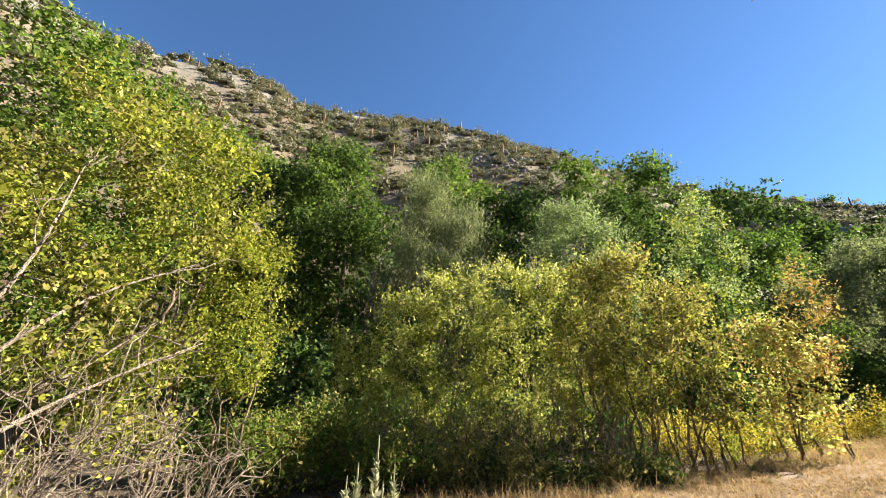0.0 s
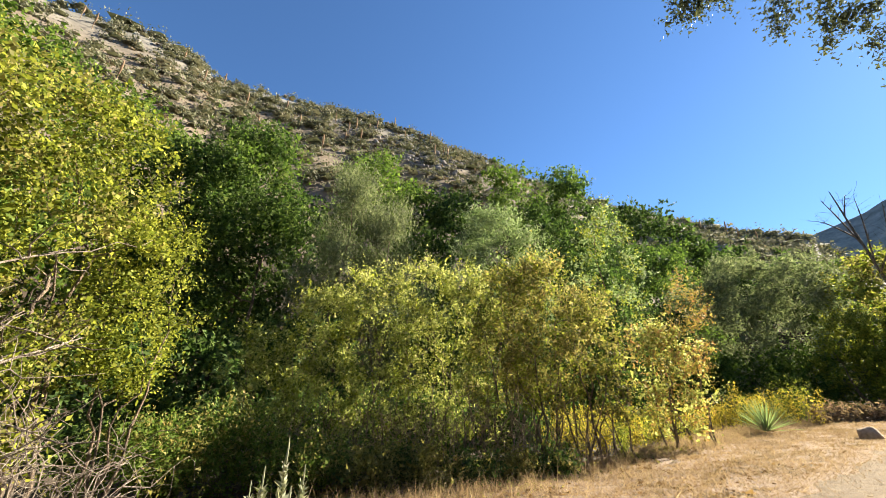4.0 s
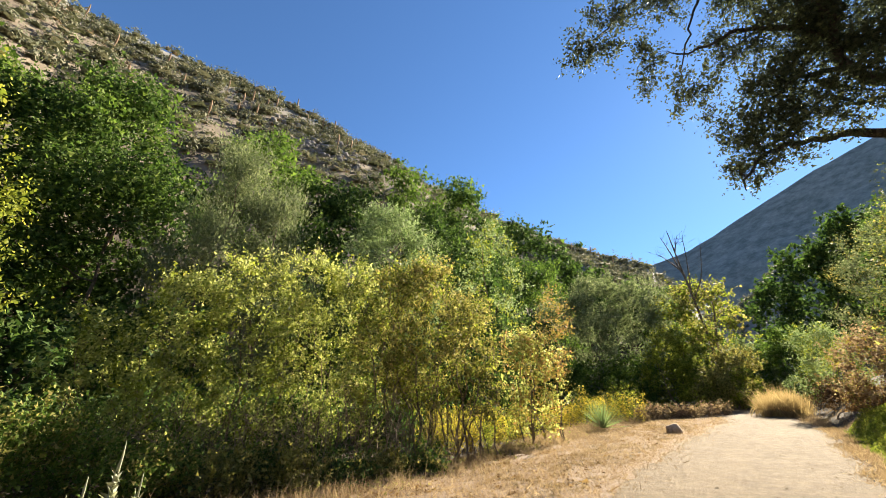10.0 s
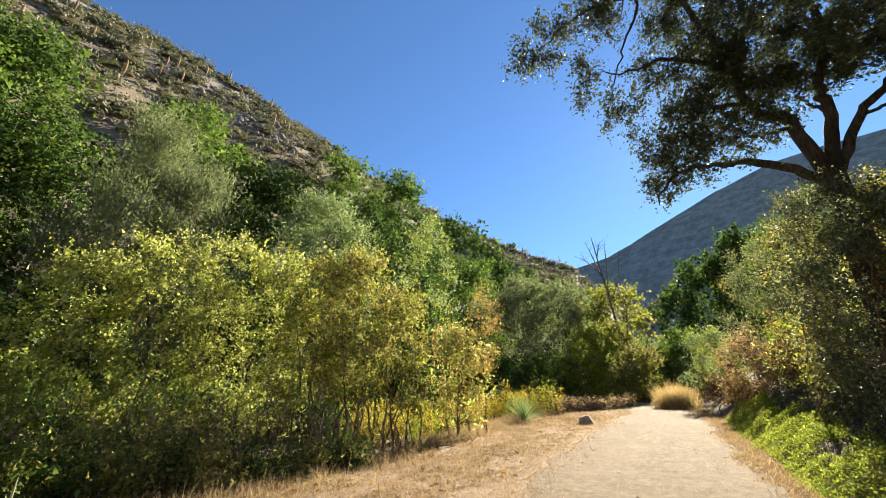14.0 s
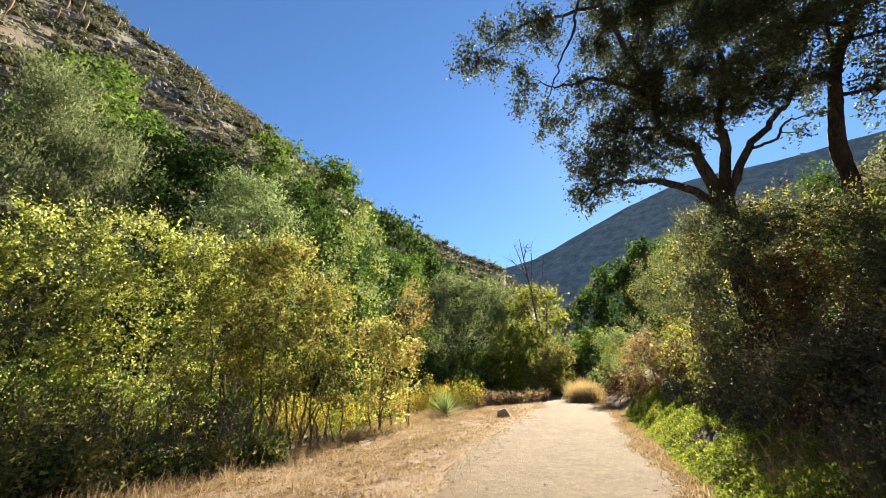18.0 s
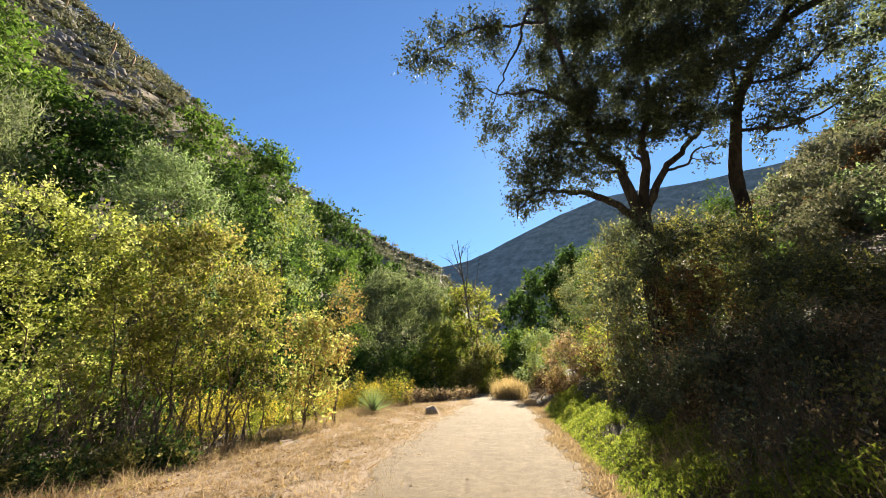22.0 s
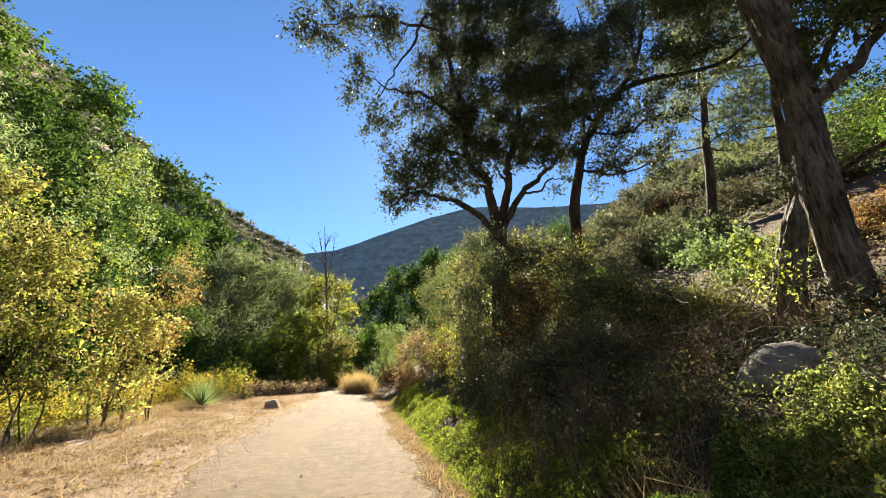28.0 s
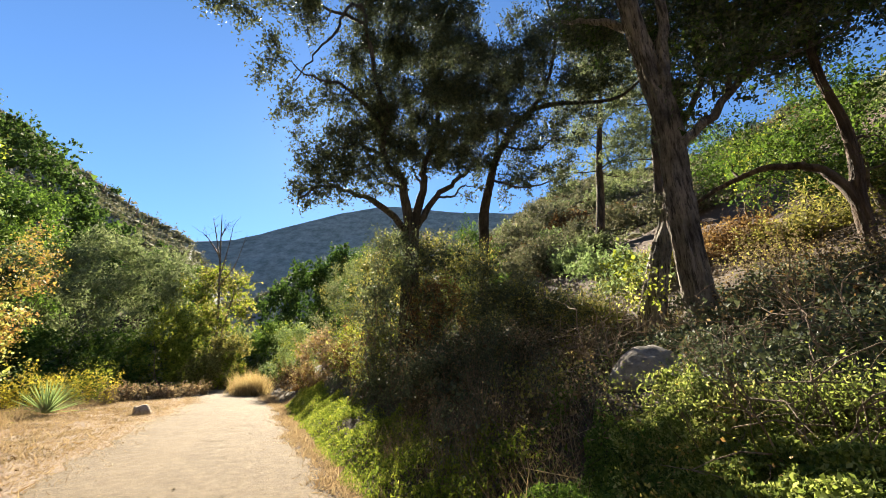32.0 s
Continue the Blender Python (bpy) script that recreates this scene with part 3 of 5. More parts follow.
def scrub(name, places, size, leaf, per, leaf_len, label, spread=0.35, category="shrubs"):
    """Many low rounded shrubs on a slope, as one growth: ragged bodies with loose leaf sprays."""
    close = np.hypot(places[:, 0], places[:, 1]) < 38
    if close.any() and leaf_len > 0.15:
        scrub(name, places[close], size, leaf, int(per * 4.5), leaf_len * 0.42, label, spread, category)
        places = places[~close]
    n = len(places)
    s = size * np.exp(rng.normal(0, spread, n))
    v0, f0 = DOME
    wide = rng.uniform(0.8, 1.25, (n, 1, 3)) * np.array([1, 1, 0.75])
    V = places[:, None] + v0[None] * ((0.55 if leaf_len > 0.15 else 0.45) + rng.normal(0, 0.09, (n, len(v0), 1))) * wide * s[:, None, None]
    F = (f0[None] + (np.arange(n) * len(v0))[:, None, None]).reshape(-1, 3)
    d = unit(rng.normal(size=(n, per, 3)))
    d[:, :, 2] = np.abs(d[:, :, 2])
    lump = 1 + 0.22 * np.sin(d[:, :, :1] * 4 + np.arange(n)[:, None, None]) * np.cos(d[:, :, 1:2] * 5 + np.arange(n)[:, None, None])
    p = places[:, None] + d * rng.uniform(0.55, 0.98, (n, per, 1)) * lump * wide * s[:, None, None]
    lv, lf = blades(p.reshape(-1, 3), d.reshape(-1, 3), leaf_len, leaf_len * 0.7, loose=0.9, pointed=True, face=d.reshape(-1, 3), tilt=0.4)
    V, F = np.concatenate([V.reshape(-1, 3), lv]), np.concatenate([F, lf + n * len(v0)])
    return tagged(part(name, raw_mesh(name, V, F, M_LEAF[leaf])), label, category, kind="stuff")

# ------------------------------------------------ tall trees of the creek
TALL = dict(leaf_len=0.245, leaf_wid=0.145, cover=2.3, stem_r=0.2, shoot=0.8, per=7, n=30, size=0.34, low=0.06, twig=0.014, n_twigs=24)
plant("cottonwood_tree", -117, 20, 37, 9, "green", "tall green cottonwood behind the willow", "tree", **TALL)
plant("alder_tree", -108, 23, 35, 8, "green", "tall green alder on the creek bank", "tree", **TALL)
plant("alder_tree", -98, 26, 33, 7.5, "green", "green alder with a rounded crown", "tree", **TALL)
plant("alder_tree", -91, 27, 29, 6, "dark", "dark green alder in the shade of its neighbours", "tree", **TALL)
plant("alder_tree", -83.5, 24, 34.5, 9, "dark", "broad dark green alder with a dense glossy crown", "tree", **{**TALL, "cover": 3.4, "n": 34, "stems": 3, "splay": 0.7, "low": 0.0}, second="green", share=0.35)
plant("willow_tree", -68.5, 21, 31, 6.3, "grey", "grey-green narrow-leaved willow with upright shoots", "tree", 0.24, 0.055, 4.0, stems=5, stem_r=0.08, low=0.02, shoot=1.7, up=2.4, n=24, size=0.3, loose=0.4, spread=0.3, tufts=4)
plant("willow_tree", -62.5, 21, 25.5, 6, "grey", "grey-green narrow-leaved willow with upright shoots", "tree", 0.24, 0.055, 4.0, stems=5, stem_r=0.08, low=0.02, shoot=1.5, up=2.2, n=22, size=0.3, loose=0.4, spread=0.3, tufts=4)
plant("alder_tree", -65, 31, 34, 8, "green", "green alder higher on the bank", "tree", **{**TALL, "leaf_len": 0.3, "leaf_wid": 0.18})
plant("alder_tree", -57, 33, 29.5, 6, "dark", "dark green alder between its neighbours", "tree", **{**TALL, "leaf_len": 0.3, "leaf_wid": 0.18})
plant("willow_tree", -46.5, 24, 27, 7, "silver", "silver-green willow with pale leaves", "tree", 0.22, 0.08, 3.2, stems=4, stem_r=0.1, low=0.05, shoot=0.8, up=0.8, n=26, size=0.28)
plant("willow_tree", -41.5, 25, 23.5, 4.6, "silver", "silver-green willow with pale leaves", "tree", 0.22, 0.08, 3.0, stems=3, stem_r=0.08, low=0.05, shoot=0.8, up=0.8, n=20, size=0.3)
plant("alder_tree", -43.5, 36, 33.3, 6, "green", "olive green alder behind the willows", "tree", **{**TALL, "leaf_len": 0.32, "leaf_wid": 0.19})
plant("alder_tree", -51, 36, 30, 6, "dark", "dark green alder behind the willows", "tree", **{**TALL, "leaf_len": 0.32, "leaf_wid": 0.19})
plant("sycamore_tree", -34.5, 36, 31, 5.6, "dark", "dark green sycamore with a clumped sunlit top", "tree", **{**TALL, "leaf_len": 0.32, "leaf_wid": 0.2, "cover": 3.0}, second="green", share=0.3)
plant("cottonwood_tree", -30.5, 26, 25, 4.4, "silver", "thin pale yellow-green young cottonwood", "tree", 0.17, 0.1, 2.2, second="lime", share=0.4, stems=2, stem_r=0.09, low=0.42, shoot=0.8, up=1.0, n=20, size=0.26, core=0.4, tufts=5)
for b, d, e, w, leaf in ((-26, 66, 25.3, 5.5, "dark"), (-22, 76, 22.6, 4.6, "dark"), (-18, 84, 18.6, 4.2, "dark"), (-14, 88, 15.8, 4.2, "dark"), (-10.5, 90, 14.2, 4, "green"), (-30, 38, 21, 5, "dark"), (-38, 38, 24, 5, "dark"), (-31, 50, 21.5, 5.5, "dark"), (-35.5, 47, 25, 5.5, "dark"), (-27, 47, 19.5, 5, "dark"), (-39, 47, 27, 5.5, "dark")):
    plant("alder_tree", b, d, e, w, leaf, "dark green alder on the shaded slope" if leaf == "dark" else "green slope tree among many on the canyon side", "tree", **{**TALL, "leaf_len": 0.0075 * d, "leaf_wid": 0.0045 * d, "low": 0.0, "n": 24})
for b, d, e, w in ((-20.5, 43, 14, 5), (-16, 45, 16.4, 5), (-11, 46, 15, 4.6)):
    plant("willow_bush", b, d, e, w, "grey", "grey-green willow thicket beside the trail", "bush", 0.29, 0.12, 2.8, stems=5, stem_r=0.07, low=0.0, shoot=0.9, n=26, size=0.28, group="grey willows beside the trail")
plant("sycamore_tree", -4.8, 45, 14.5, 4.4, "lime", "yellowing sycamore beside the bend of the trail", "tree", 0.26, 0.19, 2.8, second="olive", share=0.5, stems=2, stem_r=0.16, low=0.08, shoot=0.7, splay=0.8, n=24, size=0.3)
plant("willow_bush", -8.5, 39, 9, 3.5, "lime", "bright green bush beside the bend", "bush", 0.2, 0.1, 2.6, stems=4, stem_r=0.06, low=0.0)
plant("willow_bush", -2.6, 37, 6.5, 2.6, "olive", "olive bush behind the bend of the trail", "bush", 0.2, 0.1, 2.6, stems=4, stem_r=0.05, low=0.0)
for b, d, e, w, leaf in ((-4.4, 35, 4.4, 2.2, "olive"), (-6, 37, 5.5, 2.4, "lime"), (-2.2, 36, 4.2, 1.8, "lime")):
    plant("willow_bush", b, d, e, w, leaf, "low leafy bush under the yellowing sycamore", "bush", 0.18, 0.1, 2.4, stems=4, stem_r=0.04, low=0.0, shape=0.3, n_twigs=30)
plant("willow_bush", 2.2, 42, 8, 3.2, "green", "green bush behind the bend of the trail", "bush", 0.22, 0.11, 2.6, stems=4, stem_r=0.05, low=0.0)
plant("willow_bush", -0.4, 44, 7, 2.8, "silver", "soft green bush at the end of the trail", "bush", 0.2, 0.09, 2.8, stems=4, stem_r=0.06, low=0.0)
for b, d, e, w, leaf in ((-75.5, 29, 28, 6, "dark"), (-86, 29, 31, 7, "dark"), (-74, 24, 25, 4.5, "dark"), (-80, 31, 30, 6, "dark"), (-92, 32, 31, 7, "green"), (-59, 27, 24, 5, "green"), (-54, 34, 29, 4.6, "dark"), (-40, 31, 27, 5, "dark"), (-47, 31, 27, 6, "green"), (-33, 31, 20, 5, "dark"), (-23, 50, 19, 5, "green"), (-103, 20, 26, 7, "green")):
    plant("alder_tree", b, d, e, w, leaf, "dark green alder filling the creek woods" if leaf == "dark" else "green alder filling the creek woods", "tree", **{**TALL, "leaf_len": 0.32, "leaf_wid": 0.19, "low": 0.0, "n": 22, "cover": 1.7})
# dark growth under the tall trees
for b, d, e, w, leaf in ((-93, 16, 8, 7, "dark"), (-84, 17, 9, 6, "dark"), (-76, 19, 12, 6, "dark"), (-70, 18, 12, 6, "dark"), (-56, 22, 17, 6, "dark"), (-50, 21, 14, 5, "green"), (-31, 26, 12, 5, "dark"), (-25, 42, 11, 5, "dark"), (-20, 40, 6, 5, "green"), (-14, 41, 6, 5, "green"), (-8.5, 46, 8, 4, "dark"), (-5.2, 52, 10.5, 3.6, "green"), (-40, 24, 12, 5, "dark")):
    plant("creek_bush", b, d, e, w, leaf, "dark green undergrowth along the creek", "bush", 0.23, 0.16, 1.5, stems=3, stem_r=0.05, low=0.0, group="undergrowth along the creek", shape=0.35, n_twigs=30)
for b, d, e, w, leaf in ((-79, 14, 0, 6, "dark"), (-71, 14.5, 2, 6, "dark"), (-63, 14.5, 2, 6, "dark"), (-55, 14.5, 2, 6, "dark"), (-48, 15, 1, 5, "dark"), (-44, 14.4, 1, 4, "dark"), (-90, 12, 3, 6, "dark")):
    plant("creek_bush", b, d, e, w, leaf, "low dark undergrowth behind the willow thicket", "bush", 0.12, 0.085, 1.7, stems=3, stem_r=0.03, low=0.0, group="undergrowth behind the thicket", shape=0.3, n_twigs=30)
# low growth on the creek bank
for b, d, e, w, leaf in ((-88, 9.5, -1, 6, "green"), (-81, 10, 0, 6, "green"), (-72, 9.4, -4, 5, "green"), (-64, 9.4, -5, 4, "olive"), (-56, 9.6, -5, 4, "olive"), (-50, 9.9, -5.5, 3.6, "dark"), (-45, 10.3, -5.5, 3.2, "olive"), (-40, 10.8, -5.5, 3, "dark"), (-68, 9.8, -4, 4, "dark"), (-60, 10, -4.5, 4, "dark")):
    plant("bramble_bush", b, d, e, w, leaf, "low green bramble with some browning leaves", "bush", 0.08, 0.045, 1.5, stems=5, stem_r=0.014, low=0.0, splay=0.5, group="brambles on the bank", shape=0.3, second="olive", share=0.35, n_twigs=40)

# ------------------------------------------------ near willows
NEAR = dict(leaf_len=0.095, leaf_wid=0.044, stem_r=0.036, low=0.14, n=30, size=0.27, shoot=0.4, per=8, up=0.8, n_twigs=110)
plant("willow_tree", -108, 8, 32, 13, "willow", "yellow-green willow with bare grey lower branches", "tree", **{**NEAR, "cover": 2.6, "stems": 5, "stem_r": 0.06, "low": 0.1, "splay": 0.5, "leaf_len": 0.085, "leaf_wid": 0.05, "pointed": False, "n": 44, "size": 0.2, "n_twigs": 220, "core": 0.4}, second="olive", share=0.35)
plant("willow_tree", -98, 8.6, 31, 7, "willow", "yellow-green willow with bare grey lower branches", "tree", **{**NEAR, "cover": 2.8, "stems": 4, "stem_r": 0.05, "low": 0.26, "leaf_len": 0.085, "leaf_wid": 0.05, "pointed": False, "n": 38, "size": 0.2, "core": 0.4}, second="lime", share=0.35)
plant("willow_tree", -92.5, 9, 21, 5.5, "willow", "bright yellow-green young willow", "tree", **{**NEAR, "cover": 2.4, "stems": 4, "low": 0.34, "core": 0.4, "pointed": False, "leaf_len": 0.08, "leaf_wid": 0.045})
for b, d, e, w, leaf, c in ((-78, 11.8, 9.5, 4.6, "yellow", 2.2), (-71, 12, 15, 5.6, "yellow", 2.6), (-63.5, 12.2, 18.5, 5.6, "yellow", 2.7), (-57, 12.6, 20, 5.0, "yellow", 2.7), (-51, 12.6, 18.3, 5.2, "yellow", 2.8),
                            (-45.5, 12.2, 18.6, 5.2, "olive", 2.6), (-40.3, 12.2, 19.6, 6.0, "olive", 2.9), (-34, 12.8, 14.6, 4.4, "olive", 2.5)):
    plant("willow_thicket", b, d, e, w, leaf, "yellow-green willow bush on many thin stems" if leaf == "yellow" else "olive-brown willow bush on thin bare stems", "bush",
          **{**NEAR, "cover": c, "core": 0.0, "inner": 0.4, "leaf_len": 0.078, "leaf_wid": 0.072, "n": 40, "size": 0.23, "n_twigs": 240, "stems": 11, "splay": 1.1, "low": 0.1 if leaf == "yellow" else 0.25, "stem_r": 0.024 if leaf == "yellow" else 0.032, "tufts": 4, "shape": 0.55}, group="willow thicket", second="lime", share=0.25)
plant("maple_tree", -26, 15.5, 10, 4, "yellow", "small yellow and orange autumn tree beside the trail", "tree", 0.1, 0.075, 1.9, stems=5, stem_r=0.045, low=0.1, n=20, splay=0.25, shoot=0.4, second="autumn", share=0.5, pointed=False, core=0.5)
plant("maple_tree", -22.3, 16, 15.5, 2.4, "autumn", "slender orange-leaved sapling beside the autumn tree", "tree", 0.075, 0.05, 1.8, stems=2, stem_r=0.03, low=0.35, n=11, splay=0.2, shoot=0.4, pointed=False, core=0.5)

# ------------------------------------------------ the hillside
# bushes with oak leaves: the darker leaf colour carries the shade under the trees
for b, d, e, w, leaf, c, h2 in ((18.8, 11.2, 21.5, 5.4, "oak", 2.3, "grey"), (15, 24, 18.5, 4.6, "grey", 2.2, "lime"), (18.8, 14.4, 21.5, 5.5, "oak", 2.6, "olive"), (24.5, 10.6, 15, 4.5, "rust", 1.5, "olive"), (27.5, 11.5, 20, 7, "oak", 2.4, "olive"), (10.6, 30, 16.5, 3.2, "grey", 2.4, "olive"), (8.2, 22, 7, 3.2, "straw", 2.0, "autumn"), (10.7, 20, 6, 2.4, "straw", 1.8, "autumn"), (13.8, 17, 6.2, 3.6, "rust", 1.9, "yellow"),
                                (5.4, 30, 8, 3.0, "silver", 2.8, "lime"), (5.7, 25.5, 2.4, 2.1, "rust", 2.2, "straw"), (7.4, 22, 2.2, 2.0, "rust", 2.0, "olive"), (24, 9.0, 5, 6, "oak", 1.3, "brown"), (31, 9, 7, 7, "oak", 1.5, "brown"), (39, 9, 7.5, 7, "brown", 1.3, "oak"),
                                ) + ((34, 11, 13.5, 6, "oak", 2.4, "olive"), (40.5, 11, 12, 6, "oak", 2.2, "olive"), (46, 10, 10.5, 5, "olive", 2.0, "oak"), (24, 13.6, 20.5, 5, "olive", 2.2, "lime"), (29.5, 14.5, 21.5, 5, "dark", 2.4, "green"), (5.6, 35, 6.4, 2.0, "lime", 2.6, "silver"), (15.8, 14, 8.6, 3.0, "lime", 1.8, "rust"), (12.8, 19, 8.5, 3.2, "lime", 1.8, "rust"), (14.8, 12.8, 18, 3.1, "olive", 1.9, "oak")):
    plant("hillside_bush", b, d, e, w, leaf, {"olive": "shaded olive green bush beside the trail", "oak": "bush under the oaks, leaves coloured dark for shade", "rust": "dry tan and orange bush beside the trail",
          "silver": "soft grey-green bush at the bend", "lime": "light green rounded bush beside the trail", "straw": "pale peach and yellow dry bush at the trail's edge", "grey": "soft grey-green bush beside the trail", "dark": "dark green bush behind the oak trunks", "brown": "dead brown brush in the shade of the oaks"}[leaf], "bush", min(0.1, max(0.055, 0.0064 * d)), min(0.052, max(0.03, 0.0034 * d)), c * (0.45 if leaf == "brown" else 0.7 if leaf in ("oak", "dark") else 0.5), core=0.0 if leaf == "brown" else 1.2, stems=6, stem_r=0.03, low=0.03, n=24, size=0.3, n_twigs=45, splay=0.5, shoot=0.4, second=h2, share=0.3)
for b, d, e, w, leaf in ((2.6, 60, 12.8, 3.0, "dark"), (6.5, 64, 16.4, 4, "dark"), (11, 66, 18.6, 4.5, "dark"), (16, 34, 18, 5, "dark")):
    plant("live_oak", b, d, e, w, leaf, "dark rounded oak beyond the bend", "tree", **{**TALL, "leaf_len": 0.0078 * d, "leaf_wid": 0.0044 * d, "low": 0.05})
for b, d, e, w, leaf in ((35, 20, 17.5, 5, "chap"), (40, 22, 19.5, 5, "chap"), (37, 30, 22.5, 4, "chap"), (44.5, 20, 17.5, 4.5, "silver"), (49, 16, 15, 5, "silver"), (47, 30, 21.5, 4, "chap"), (42, 38, 24.2, 4, "chap"), (53, 26, 21.5, 5, "chap"),
                         (60, 20, 20, 5, "chap"), (66, 22, 22, 6, "chap"), (33, 28, 20, 4, "chap"), (29, 26, 19, 5, "chap")) + ((36, 44, 22.5, 2.6, "grey"), (40, 50, 24.6, 2.4, "chap"), (44, 58, 25.6, 2.2, "grey"), (47.5, 48, 25, 2.6, "chap"), (50.5, 40, 24, 3, "grey"), (45, 36, 22.4, 3, "rust"), (41, 30, 20.5, 3.2, "silver"), (51, 30, 21, 3, "rust"), (63, 34, 24.6, 3.4, "grey"), (67, 44, 25.6, 3, "chap"), (71, 36, 25, 3.4, "rust"), (38.5, 26, 19, 3, "rust"), (48, 22, 18.4, 3.2, "grey"), (64, 24, 21, 3.4, "rust")):
    plant("hillside_bush", b, d, e, w, leaf, "rust-brown dry shrub on the sunny slope" if leaf == "rust" else "grey-green chaparral bush on the sunny slope", "bush", 0.008 * d, 0.0043 * d, 1.9, stems=3, stem_r=0.03, low=0.0, shape=0.35, shoot=0.016 * d, n_twigs=10, core=0.7, group="shrubs of the sunny slope")

